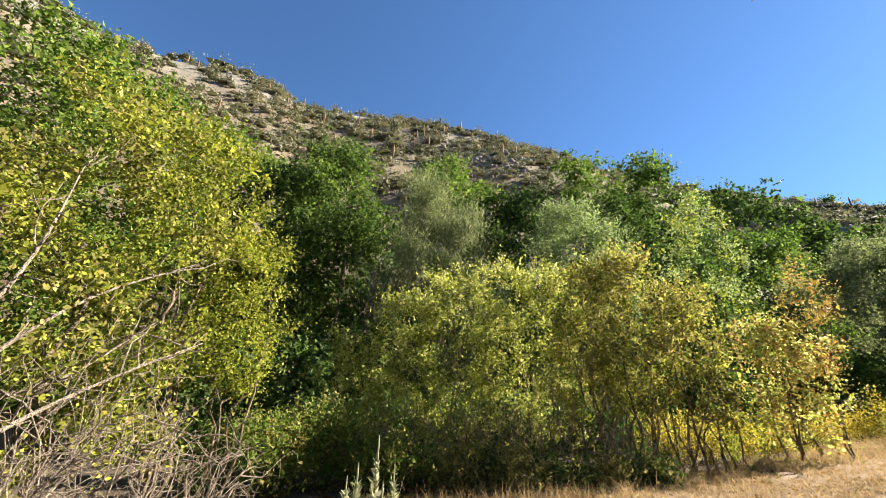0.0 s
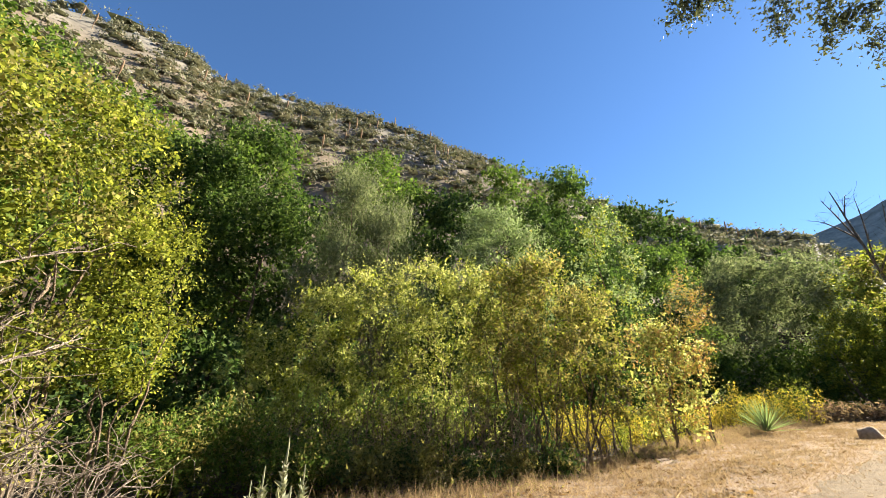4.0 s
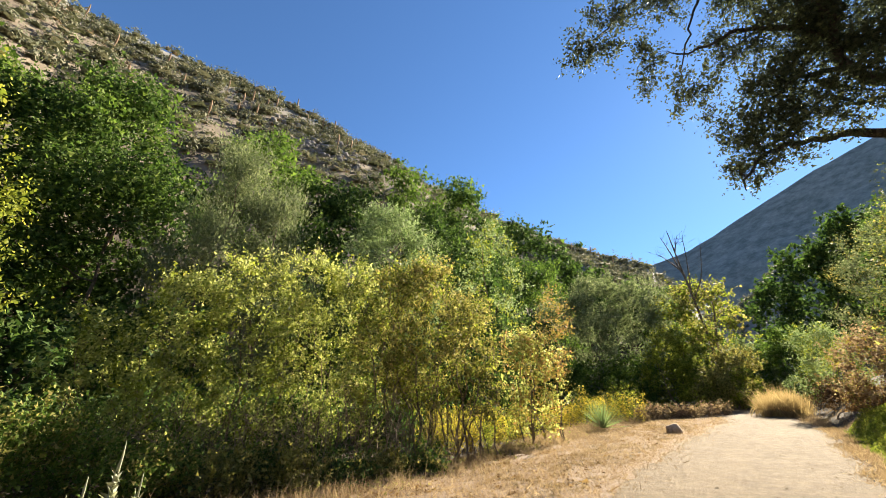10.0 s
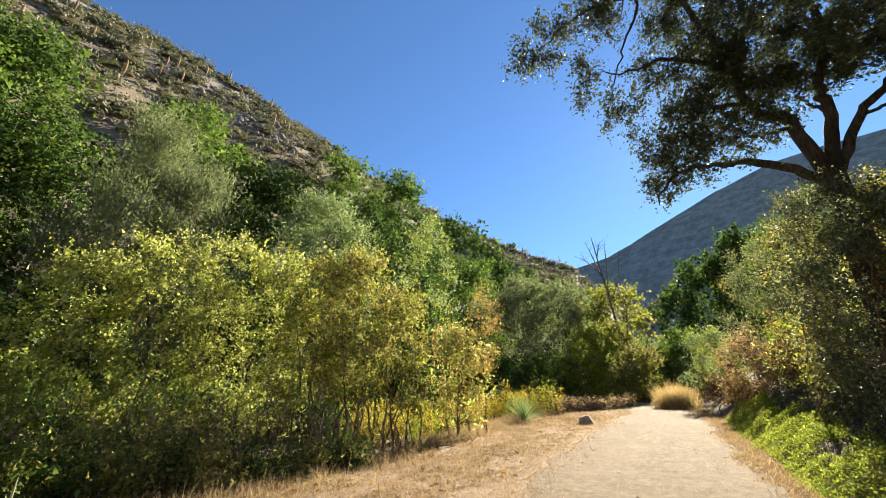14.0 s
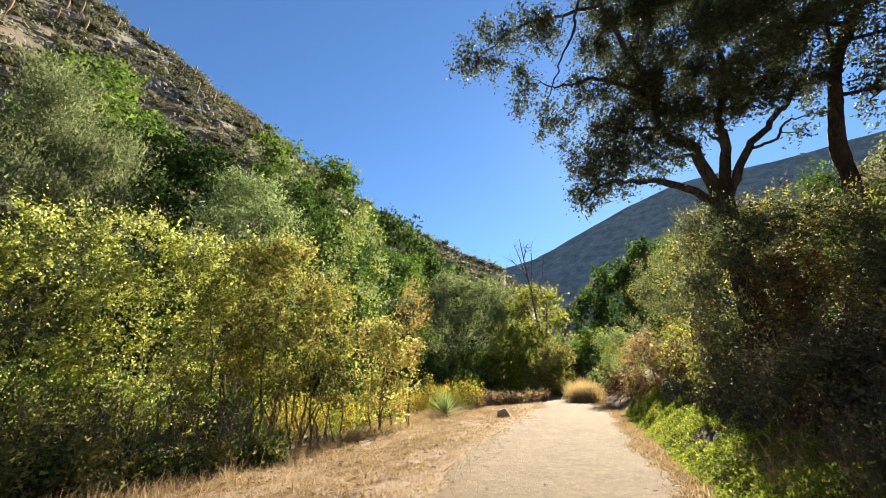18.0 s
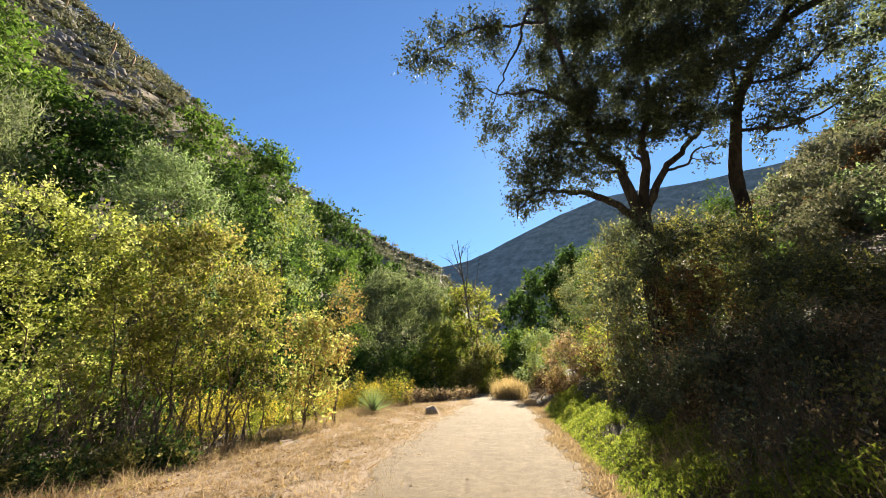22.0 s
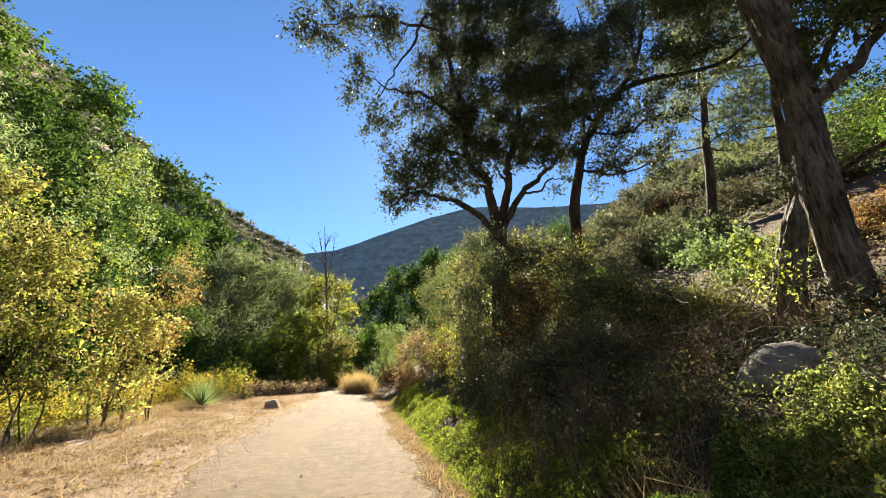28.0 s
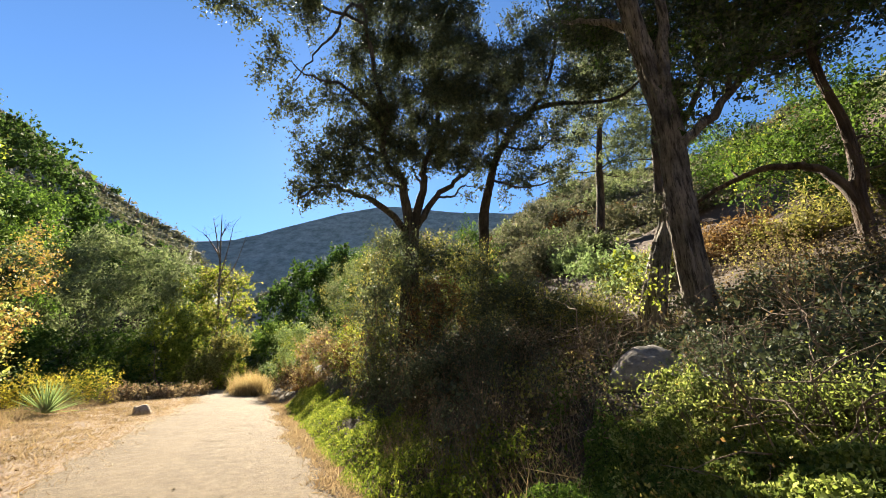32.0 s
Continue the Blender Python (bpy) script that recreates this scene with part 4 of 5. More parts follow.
# ------------------------------------------------ the great oaks
great_tree("live_oak", 20.6, 13, (0.28, 0.22, [(20.6, 14, 13), (20.6, 18, 13), (20.4, 22.7, 13)]), [
    (0.13, 0.015, [(20.2, 21.5, 13), (15.4, 25.1, 12.6), (11.8, 26.5, 12.2), (8.3, 26.7, 11.8), (4.9, 25.9, 11.6), (3.4, 23.8, 11.5)]),
    (0.18, 0.06, [(20.3, 22, 13), (18.5, 28.4, 12.9), (16.6, 30.7, 12.7), (15.1, 33.7, 12.4), (15.5, 38.2, 12), (12.7, 43.7, 11.5), (10, 49.9, 11)]),
    (0.16, 0.03, [(20.5, 22, 13), (21.9, 28.4, 13.1), (22.2, 31.5, 13.1), (24.2, 36, 13.2), (23.4, 43.9, 13.3), (24.2, 50.2, 13.4)]),
    (0.14, 0.02, [(20.7, 21.5, 13), (24.9, 26.7, 13.1), (27.7, 29.3, 13.2), (30.5, 31.1, 13.2), (33, 34.2, 13.3)]),
] + [
    (0.06, 0.015, [(10, 49.9, 11), (7.9, 49.7, 10.6), (5.7, 47, 10.3), (2.6, 44, 10.1), (0.5, 39.5, 10)]),
    (0.06, 0.012, [(11, 48, 11.1), (4, 49, 10.2), (-3, 48.5, 9.7), (-8, 47, 9.3), (-12, 45.5, 9)]),
    (0.07, 0.02, [(16.2, 32, 12.6), (12, 33.5, 12), (8.5, 32.6, 11.8), (6, 30.5, 11.7)]),
    (0.08, 0.02, [(15.3, 36, 12.3), (10, 39, 11.6), (5, 40.5, 11), (0, 41.5, 10.4)]),
    (0.07, 0.02, [(23, 33.5, 13.1), (27, 37, 13), (30, 41, 12.9), (31, 46, 12.9)]),
    (0.055, 0.012, [(18.4, 28.2, 12.9), (15.6, 28.6, 12.8), (13, 29.8, 12.6), (10.4, 29.2, 12.4), (7.6, 30.6, 12.1)]),
    (0.05, 0.012, [(21.9, 28.6, 13.1), (20.4, 30.4, 13), (20.9, 32.6, 13), (19, 34.4, 12.9)]),
    (0.05, 0.012, [(24.8, 26.8, 13.1), (27, 26.9, 13.2), (28.8, 28.2, 13.2), (31.5, 28, 13.2)]),
    (0.045, 0.01, [(24.1, 34.6, 13.2), (26.4, 32.9, 13.2), (28.4, 33.6, 13.2), (30.8, 32.6, 13.2)]),
    (0.045, 0.01, [(16.8, 30.6, 12.7), (14.4, 31.8, 12.6), (12.6, 31.2, 12.5), (10.6, 32.4, 12.3)]),
], [(13, 39.5, 12, 4.6), (6.5, 40, 11.2, 3), (17, 37, 12.5, 4), (10.4, 45.5, 11.5, 3.4), (20, 43.5, 13, 4.6), (28, 46.5, 13, 4.6), (29, 39.5, 13, 4), (12.4, 34.5, 12, 2.6), (6.2, 30.5, 11.8, 2.6), (4.6, 26.2, 11.7, 2.2), (2, 47, 10.5, 2.4)] + [
    (14, 50, 12, 4.6), (22, 51, 13, 4.6), (24.5, 41, 13, 3.6), (8.5, 35, 11.6, 2.6), (-2.9, 42.5, 10, 2.2), (0.5, 37.5, 10.3, 1.9), (-5.6, 46.8, 9.6, 2.2), (-11, 46, 9, 1.7), (-13.4, 44.6, 8.9, 1.2), (-1, 49.5, 9.8, 3), (3, 36, 11, 1.9), (9, 28.5, 12, 1.6)] + [(19, 33, 12.6, 1.6), (26, 33, 13, 1.8), (14, 30.5, 12.3, 1.5), (28.5, 31.5, 13, 1.8), (17, 27.5, 12.6, 1.1), (22, 36, 13, 2.6), (10, 30.5, 12, 1.5), (31, 43, 13, 3.4), (18, 47, 12.4, 4), (-8, 44.5, 9.4, 1.5), (-4, 39.5, 10, 1.5), (2, 33.5, 11, 1.4), (-1.5, 35, 10.4, 1.1)] + [(b + rng.uniform(-1, 1), e + rng.uniform(-1, 1), 12.4, 2.1) for b in range(11, 35, 4) for e in (35, 38.5, 42, 46, 50)] + [(b + rng.uniform(-1, 1), e + rng.uniform(-1, 1), 15, 1.9) for b in range(16, 36, 3) for e in (32, 36, 40, 44.5)] + [(b + rng.uniform(-1, 1), e + rng.uniform(-1, 1), 11.4, 2.2) for b in range(25, 38, 4) for e in (36, 41, 46, 51) if e < 44 or b < 30] + [(8, 28.5, 11.8, 1.2), (11, 30, 12, 1.3), (15, 29, 12.4, 1.2), (19.5, 29.5, 12.8, 1.2), (25, 31.5, 13, 1.4), (5.5, 28, 11.6, 1.2), (17.5, 34.5, 12.4, 1.4), (13, 32.5, 12, 1.4), (21, 33.5, 12.8, 1.4), (29.5, 34, 13, 1.6), (-14.6, 45, 8.8, 1.1), (-12.4, 47.4, 8.9, 1.3), (-9.4, 48.6, 9.1, 1.5), (3.2, 27, 11.5, 1.5), (5.4, 29.4, 11.6, 1.6), (7.4, 31.5, 11.7, 1.7), (9.4, 29.6, 11.9, 1.3), (6.4, 26.2, 11.7, 1.2), (10.6, 32.8, 12, 1.8), (3.8, 30.6, 11.4, 1.2), (8.6, 33.6, 11.8, 1.7), (15, 32.2, 12.4, 1.5), (18.5, 31, 12.6, 1.3), (12.5, 29, 12.2, 0.9)] + [(b + rng.uniform(-1, 1), e + rng.uniform(-0.6, 0.6), 12.6, 1.25) for b in (12, 15, 18, 21, 24, 27, 30, 33) for e in (31.4, 34.2)] + [(b + rng.uniform(-0.7, 0.7), e, 12.9, 0.85) for b in (19.5, 21.5, 23.5, 25.5, 28, 30) for e in (30.6, 33) if e > 32 or b > 27] + [(29.5, 27, 13, 0.9), (31.5, 28.2, 13, 1.1), (32.5, 31, 13, 1.2)] + [(b + rng.uniform(-0.8, 0.8), e + rng.uniform(-0.5, 0.5), 12, 1.15) for b in (4, 6.5, 9, 11.5, 14, 16.5) for e in (26.6, 29, 31.2) if b < 15 or e > 28],
    # high: added crown masses out of view, to shade the bushes below
    "oak", "large dark live oak leaning out over the trail", M_BACKLITBARK, 0.095, 0.062, 2.8, wander=0.045, high=[(b, e, 8.0, 1.5) for b in (12, 21, 30) for e in (62, 68)] + [(b, e, d, 1.6) for b in (13, 24, 35, 46) for e, d in ((61, 6.2), (69, 4.6))])
great_tree("live_oak", 31.2, 13, (0.19, 0.03, [(31.2, 12, 13), (31.7, 19.9, 13), (31.8, 23.9, 13), (33, 28.5, 13), (34.1, 31.5, 13), (36.7, 34.9, 13), (40.6, 37.5, 13), (45, 37.7, 12.8), (49, 37, 12.6), (54, 36.6, 12.4), (58, 38, 12.2)]), [
    (0.07, 0.02, [(36.4, 34.6, 13), (33.3, 37.2, 12.9), (29.7, 39.3, 12.8)]),
    (0.1, 0.03, [(40.2, 37.3, 13), (44, 41.3, 13), (46, 46.6, 13), (45, 51, 13)]),
    (0.05, 0.02, [(33.2, 29, 13), (37.6, 27.6, 12.9), (42.6, 28, 12.8)]),
    (0.05, 0.02, [(35.5, 33.4, 13), (40, 32.6, 12.9), (44, 33.6, 12.8)]),
    (0.06, 0.02, [(34.2, 31.8, 13), (35, 38, 13.1), (37, 43, 13.2), (36, 48, 13.2)]),
], [(36.7, 42, 13, 3.8), (36, 28.5, 13, 1.5), (38.5, 27.5, 13, 1.4), (40.5, 29.5, 12.9, 1.6), (43, 27, 12.8, 1.3), (35, 26, 13, 1.1), (38, 30.5, 13, 1.6), (41, 33.5, 13, 1.8), (36, 34, 13, 1.5), (46, 36, 12.8, 1.9), (39.5, 36.5, 13, 1.7), (48, 33, 12.6, 1.5), (45, 31, 12.8, 1.5), (39, 32.6, 13, 2.2), (43.6, 34.5, 13, 2.6), (43.5, 28.8, 13, 1.8), (34, 45.5, 13, 2.2), (46, 46, 13, 3.4), (40, 45.5, 13, 2.4), (50, 38.5, 13, 2.2), (35, 37, 13, 1.8), (47, 40, 13, 2.6), (38, 28.6, 13, 1.4), (53, 42, 12, 3), (42, 42.5, 13, 3.4), (48, 44, 12.6, 3.2), (37, 45, 13, 1.8), (41, 36, 13, 1.8), (50, 35, 12.6, 1.6)] + [(b + rng.uniform(-1, 1), e + rng.uniform(-1, 1), 12.8, 2.1) for b in range(31, 58, 4) for e in (36, 39.5, 43.5, 48) if (e > 37 or b < 38) and (e < 42 or b > 37)],
    "oak", "slender dark live oak with an open crown", M_BACKLITBARK, 0.106, 0.061, 2.8)
great_tree("live_oak", 58.7, 7.6, (0.235, 0.175, [(58.7, 8, 7.6), (58.6, 11.6, 7.6), (58.6, 18.2, 7.6), (58.9, 24.9, 7.7), (59.5, 31.4, 7.7), (58.7, 38.2, 7.7), (57.8, 44.7, 7.6), (57, 52, 7.4)]), [
    (0.11, 0.04, [(59.6, 27.5, 7.8), (62, 29.8, 8.0), (65.5, 31.8, 8.2), (69.9, 34.7, 8.6), (73.2, 36.8, 8.9), (77, 39, 9)]),
    (0.1, 0.03, [(58, 43, 7.6), (52, 46, 8), (47, 47, 8.6)]),
    (0.13, 0.08, [(59.2, 34, 7.7), (60.6, 39, 7.7), (61.4, 45, 7.7), (61, 52, 7.6)]),
    (0.06, 0.02, [(67, 33, 8.3), (68, 38, 8.8), (66, 43, 9)]),
    (0.05, 0.02, [(70, 34.8, 8.6), (74, 34, 9), (79, 34, 9.4)]),
], [(50, 47, 9, 4.6), (55, 51, 9, 5.5), (63, 47.5, 9, 5), (70, 41.5, 9.3, 4), (66, 39, 9.8, 4), (75, 43, 9, 5), (74, 36, 9.5, 3.2), (63, 38, 10, 3.4), (79, 38, 9, 4), (68, 34.5, 10, 2.4), (70, 47, 9, 5), (62, 33.5, 9, 2), (58, 45, 10, 4)] + [(53, 43.5, 10, 3.4), (72, 39, 11, 3.4), (77, 33, 10, 2.6), (81, 43, 9, 5), (48, 51, 9, 4), (66, 43.5, 9, 4), (71, 36.5, 9.4, 3), (76, 39.5, 9.2, 4), (60, 41, 9.8, 3.4), (79, 48, 9, 5), (65, 35.5, 10.4, 2.4), (73, 32, 10.6, 2.2), (83, 36, 9.5, 4)] + [(b + rng.uniform(-1, 1), e + rng.uniform(-1, 1), 8.4, 2.5) for b in range(62, 90, 4) for e in (36, 40, 44, 48, 52)] + [(b + rng.uniform(-1, 1), e + rng.uniform(-1, 1), 10.5, 2.6) for b in range(68, 88, 4) for e in (36, 40, 44, 48)] + [(b, e, 9.6, 2.1) for b in (72, 75, 78, 81, 84) for e in (34, 37.5, 41)] + [(63, 31, 8.6, 1.6), (66.5, 33.5, 8.4, 1.7), (61.5, 35, 8.2, 1.5), (63.5, 33, 7.3, 1.5), (66.5, 35.5, 7.4, 1.8), (70, 37.5, 7.8, 2), (73, 36, 8, 1.8), (68, 32, 8.2, 1.3)],
    # high: unseen masses over the bank, added to darken it
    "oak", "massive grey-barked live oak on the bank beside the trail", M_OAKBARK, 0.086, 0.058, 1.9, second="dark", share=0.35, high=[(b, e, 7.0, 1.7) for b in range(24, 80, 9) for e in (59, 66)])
great_tree("live_oak", 53.2, 8.8, (0.22, 0.12, [(53.9, 11.6, 8.8), (55.6, 16.8, 8.9), (57.8, 21.8, 9), (60, 29, 9.2), (61, 36, 9.4)]), [
    (0.09, 0.03, [(60.2, 30, 9.2), (64, 35, 9.6), (66, 40, 10)])], [(64, 41, 10, 4), (60, 44, 9.6, 4), (68, 37, 10.4, 3)], "oak", "dark leaning oak trunk behind the great oak", M_OAKBARK, n_twigs=60)
# arching half-fallen trunk and the leafy tree behind it
great_tree("fallen_oak", 74.3, 9.6, (0.12, 0.05, [(74.3, 14, 9.6), (74.6, 18, 9.6), (75.3, 21.3, 9.6), (75.6, 25.5, 9.6), (75.2, 31, 9.5), (75.9, 37, 9.3), (77, 43, 9)]), [
    (0.1, 0.035, [(74.5, 17.5, 9.6), (73.6, 20, 9.5), (72.3, 21.9, 9.5), (70.3, 22.9, 9.5), (67.3, 23.4, 9.5), (63.1, 22.6, 9.5), (60.5, 21.5, 9.5)])],
    [(76, 27, 10, 2.4), (79, 23, 10, 2.4), (66, 25.5, 10, 1.8), (70, 25.5, 10.4, 2)], "green", "arching red-brown oak trunk bent over the bank", M_PINEBARK, cover=1.4, n_twigs=60, wander=0.012)
plant("leafy_tree", 70, 13, 27, 5.4, "dark", "green tree behind the arching trunk", "tree", 0.075, 0.05, 1.4, core=0.3, pointed=False, stems=2, stem_r=0.07, low=0.3, n=22, size=0.3, shoot=0.5, second="lime", share=0.25)
plant("leafy_tree", 65.5, 15, 29, 4.6, "dark", "green tree on the slope behind the great oak", "tree", 0.085, 0.055, 1.3, core=0.4, stems=2, stem_r=0.07, low=0.45, n=20, size=0.3, shoot=0.5, second="green", share=0.25)
plant("leafy_tree", 76, 12, 29, 6, "dark", "green tree on the bank", "tree", 0.085, 0.055, 2.0, stems=2, stem_r=0.07, low=0.2, n=18, size=0.3, shoot=0.5)


def pine(b, d, top, lean, label):
    base = pol(b, d)
    h = EYE.z + d * tan(radians(top)) - base[2]
    ob = tagged(new("pine_tree"), label, "tree")
    ob.location = base
    ln = limb((0, 0, -0.3), (lean * cos(radians(b)), -lean * sin(radians(b)), h), 0.27, 0.05, 14, 0.05)
    part("trunk", raw_mesh("trunk", *tubes([ln], 12, 0.08), M_PINEBARK, True), ob)
    masses, br = [], []
    for k in range(26):
        u = 0.32 + 0.68 * k / 26
        j = min(13, int(u * 13))
        q = ln[0][j]
        ang, L = k * 2.4, h * 0.16 * (1.15 - u) + 0.5
        tip = q + np.array([cos(ang) * L, sin(ang) * L, 0.12 * L])
        br.append(limb(q, tip, 0.045, 0.012, 5, 0.15))
        for f in (0.55, 1.0):
            masses.append((q + (tip - q) * f, np.array([0.8, 0.8, 0.5]) * (0.7 + 0.5 * rng.random())))
    for ln in br:
        part("branch", raw_mesh("branch", *tubes([ln], 5), M_PINEBARK, True), ob)
    foliage(ob, masses, "grey", 0.24, 0.055, 2.8, 8, 0.35, 0.4, "needles", loose=0.9, inner=0.2)
    return ob


pine(47.6, 22, 47, 1.9, "tall thin pine with sparse grey-green needles")
pine(55.9, 22, 44, 1.4, "tall thin pine half hidden behind the oak trunk")
plant("yellow_sapling", 51.6, 8.2, 15.5, 3.4, "lime", "yellow-green sapling before the dark trunk", "bush", 0.072, 0.05, 0.9, pointed=False, core=0.0, stems=3, stem_r=0.015, low=0.25, n=12, second="yellow", share=0.4)
for b, d, e, w, leaf, h2 in ((62.5, 7.8, 9, 4, "rust", "brown"), (66, 6.9, 7, 5, "brown", "rust"), (70, 8, 12.5, 6, "brown", "rust"), (66.5, 10, 14, 5, "brown", "olive"), (73.5, 6.6, 9, 6, "brown", "rust"), (77, 8, 14, 6, "brown", "olive"), (69.5, 6.2, 3, 6, "brown", "rust"), (74, 5.8, 2, 6, "brown", "olive")):
    plant("hillside_bush", b, d, e, w, leaf, "thin brown and orange autumn shrub on the bank", "bush", 0.05, 0.036, 0.5, core=0.0, stems=7, stem_r=0.014, low=0.05, n=18, size=0.32, splay=0.4, second=h2, share=0.4, n_twigs=190, group="autumn shrubs on the bank", pointed=False, tufts=0)

# dark leaf masses added to stand for black gaps of shade between the shrubs
for b, d, e, w in ((60.5, 7.2, 4.5, 3.5), (64, 6.8, 3.5, 4), (68, 6.6, 3, 4.5), (72.5, 6.4, 3, 5), (66, 7.8, 8, 4), (71, 7.6, 8, 5), (56, 6.9, 4, 3)):
    plant("hillside_bush", b, d, e, w, "oak", "low dark bush added for the shade at the great oak's foot", "bush", 0.055, 0.036, 1.6, core=0.8, stems=4, stem_r=0.015, low=0.0, n=16, size=0.34, n_twigs=40, second="brown", share=0.25, group="dark bushes at the oak's foot")

# ------------------------------------------------ dead wood
def dead_tree():
    base = pol(-4.2, 43)
    ob = tagged(new("dead_tree"), "bare grey dead tree standing among yellow leaves", "tree")
    ob.location = base
    ln = polar_line([(-3.9, 0.5, 43), (-4.0, 6, 43), (-4.9, 13.5, 43), (-5.4, 17, 43), (-5.8, 20, 43), (-6.0, 21.3, 43)]) - base
    part("trunk", raw_mesh("trunk", *tubes([(ln, np.linspace(0.15, 0.025, len(ln)))], 8, 0.06), M_STEM, True), ob)
    for pts in ([(-4.9, 13.2, 43), (-4.5, 17.5, 43), (-4.4, 20, 43)], [(-4.7, 12.5, 43), (-3.4, 15.1, 43), (-2.7, 18.7, 43)], [(-5.3, 16, 43), (-7, 18, 43), (-7.8, 18.6, 43)], [(-5.6, 18.5, 43), (-5, 20.4, 43)], [(-5.1, 15, 43), (-6.3, 19, 43), (-6.9, 20.6, 43)]):
        ln = polar_line(pts) - base
        tw = [(ln, np.linspace(0.075, 0.015, len(ln)))]
        for k in range(12):
            a = ln[rng.integers(2, len(ln))]
            tw.append(limb(a, a + rng.normal(0, 0.5, 3) + (0, 0, 0.6), 0.013, 0.005, 5, 0.2))
        part("limb", raw_mesh("limb", *tubes(tw, 5), M_STEM, True), ob)


dead_tree()


def dead_brush(b, d, h, w, n, label, wood=None, group="dead brush under the willow"):
    base = pol(b, d)
    ob = tagged(new("dead_brush"), label, "bush", group)
    ob.location = base
    for k in range(n):
        ang, out = k * 2.4, rng.uniform(0.3, 1.0) * w
        top = np.array([cos(ang) * out, sin(ang) * out, h * rng.uniform(0.5, 1.0)])
        ln = limb((0.1 * cos(ang), 0.1 * sin(ang), -0.1), top, 0.016, 0.005, 9, 0.3, 0.1)
        branch = part("branch", raw_mesh("branch", *tubes([ln], 4), wood or M_DEAD, True), ob)
        for j in range(9):
            a = ln[0][int(rng.integers(2, 9))]
            q = a + rng.normal(0, 0.32, 3) + (0.15 * cos(ang), 0.15 * sin(ang), 0.1)
            l2 = limb(a, q, 0.007, 0.0025, 5, 0.3)
            tw = [l2]
            for i in range(2):
                a2 = l2[0][rng.integers(1, 5)]
                tw.append(limb(a2, a2 + rng.normal(0, 0.16, 3) + (0, 0, 0.05), 0.004, 0.002, 4, 0.3))
            part("twig", raw_mesh("twig", *tubes(tw, 4), wood or M_DEAD, True), branch)


for b, d, h, w in ((-77, 11, 1.4, 1.2), (-72, 10.8, 1.6, 1.3), (-67, 11.2, 1.8, 1.4), (-62, 10.8, 1.9, 1.4), (-57.5, 11.3, 2.0, 1.4), (-53, 10.8, 1.9, 1.4), (-49, 11.2, 2.0, 1.3), (-45, 10.9, 1.8, 1.3), (-41, 11.3, 1.7, 1.2), (-37, 11.6, 1.4, 1.0)):
    dead_brush(b, d, h, w, 8, "tangle of thin bare brown stems under the willow thicket", M_TWIG, "bare stems under the thicket")
for b, d, h, w in ((-112, 5.2, 1.9, 1.3), (-105, 5.0, 1.7, 1.2), (-100, 5.6, 1.5, 1.1), (-94, 6.2, 1.1, 0.9), (-108, 6.2, 2.4, 1.2)):
    dead_brush(b, d, h, w, 7, "tangle of bare grey dead twigs")
for pts in ([(-118, -6, 5.6), (-113, 4, 6), (-107, 11, 6.4), (-99, 16, 7)], [(-117, -9, 5.2), (-110, -2, 5.8), (-103, 3, 6.2), (-96, 7, 7)], [(-116, 2, 6), (-113, 14, 6.4), (-112, 24, 7)], [(-115, 0, 6.4), (-108, 2, 6.6), (-101, 9, 7.2)]):
    base = pol(pts[0][0], pts[0][2])
    ob = tagged(new("dead_branch"), "long bare grey branch leaning out of the willow", "branch", "bare branches of the willow")
    ob.location = base
    ln = np.concatenate([[base - (0, 0, 0.1)], polar_line(pts)]) - base
    tw = [(ln, np.linspace(0.035, 0.008, len(ln)))]
    for k in range(12):
        a = ln[rng.integers(4, len(ln))]
        tw.append(limb(a, a + rng.normal(0, 0.45, 3) + (0, 0, 0.25), 0.012, 0.004, 6, 0.25))
    for k, ln in enumerate(tw):
        nm = "twig" if k else "branch"
        part(nm, raw_mesh(nm, *tubes([ln], 6), M_DEAD, True), ob)


for b, d, h, w in ((66, 3.7, 0.9, 0.5), (70, 4.6, 1.2, 0.6), (63, 5.2, 1.1, 0.5), (47, 6.2, 1.3, 0.5)):
    dead_brush(b, d, h, w, 4, "thin bare brown sprig standing in the green bank", M_TWIG, "bare sprigs on the bank")

# ------------------------------------------------ stones
def stone(name, at, size, label, seed, sink=0.25, mat=None):
    bm = bmesh.new()
    bmesh.ops.create_icosphere(bm, subdivisions=4, radius=1.0)
    for v in bm.verts:
        p = v.co.copy()
        k = 1 + 0.28 * noise.noise(p * 1.1 + Vector((seed, 0, 0))) + 0.09 * noise.noise(p * 3.2 + Vector((0, seed, 0))) + 0.03 * noise.noise(p * 9)
        v.co = Vector((p.x * size[0], p.y * size[1], p.z * size[2])) * k
        v.co.z = max(v.co.z, -size[2] * 0.6)
    me = bpy.data.meshes.new(name)
    bm.to_mesh(me)
    bm.free()
    me.materials.append(mat or M_ROCK)
    for poly in me.polygons:
        poly.use_smooth = True
    ob = tagged(new(name, me), label, "rock")
    ob.location = np.asarray(at) + (0, 0, size[2] * (0.6 - sink))
    return ob


stone("rock", pol(-9.8, 19.2), (0.28, 0.23, 0.26), "angular tan rock beside the trail", 3.1, mat=M_TANROCK)
stone("boulder", pol(51.6, 6.2) - (0, 0, 0.02), (0.54, 0.44, 0.38), "rounded grey boulder in the ivy", 8.4, 0.6, M_BOULDER)
stone("boulder", pol(57.5, 6.9, 2.4) - (0, 0, 0.2), (0.4, 0.4, 0.26), "dark half-buried boulder at the oak's foot", 5.5, 0.6, M_BOULDER)
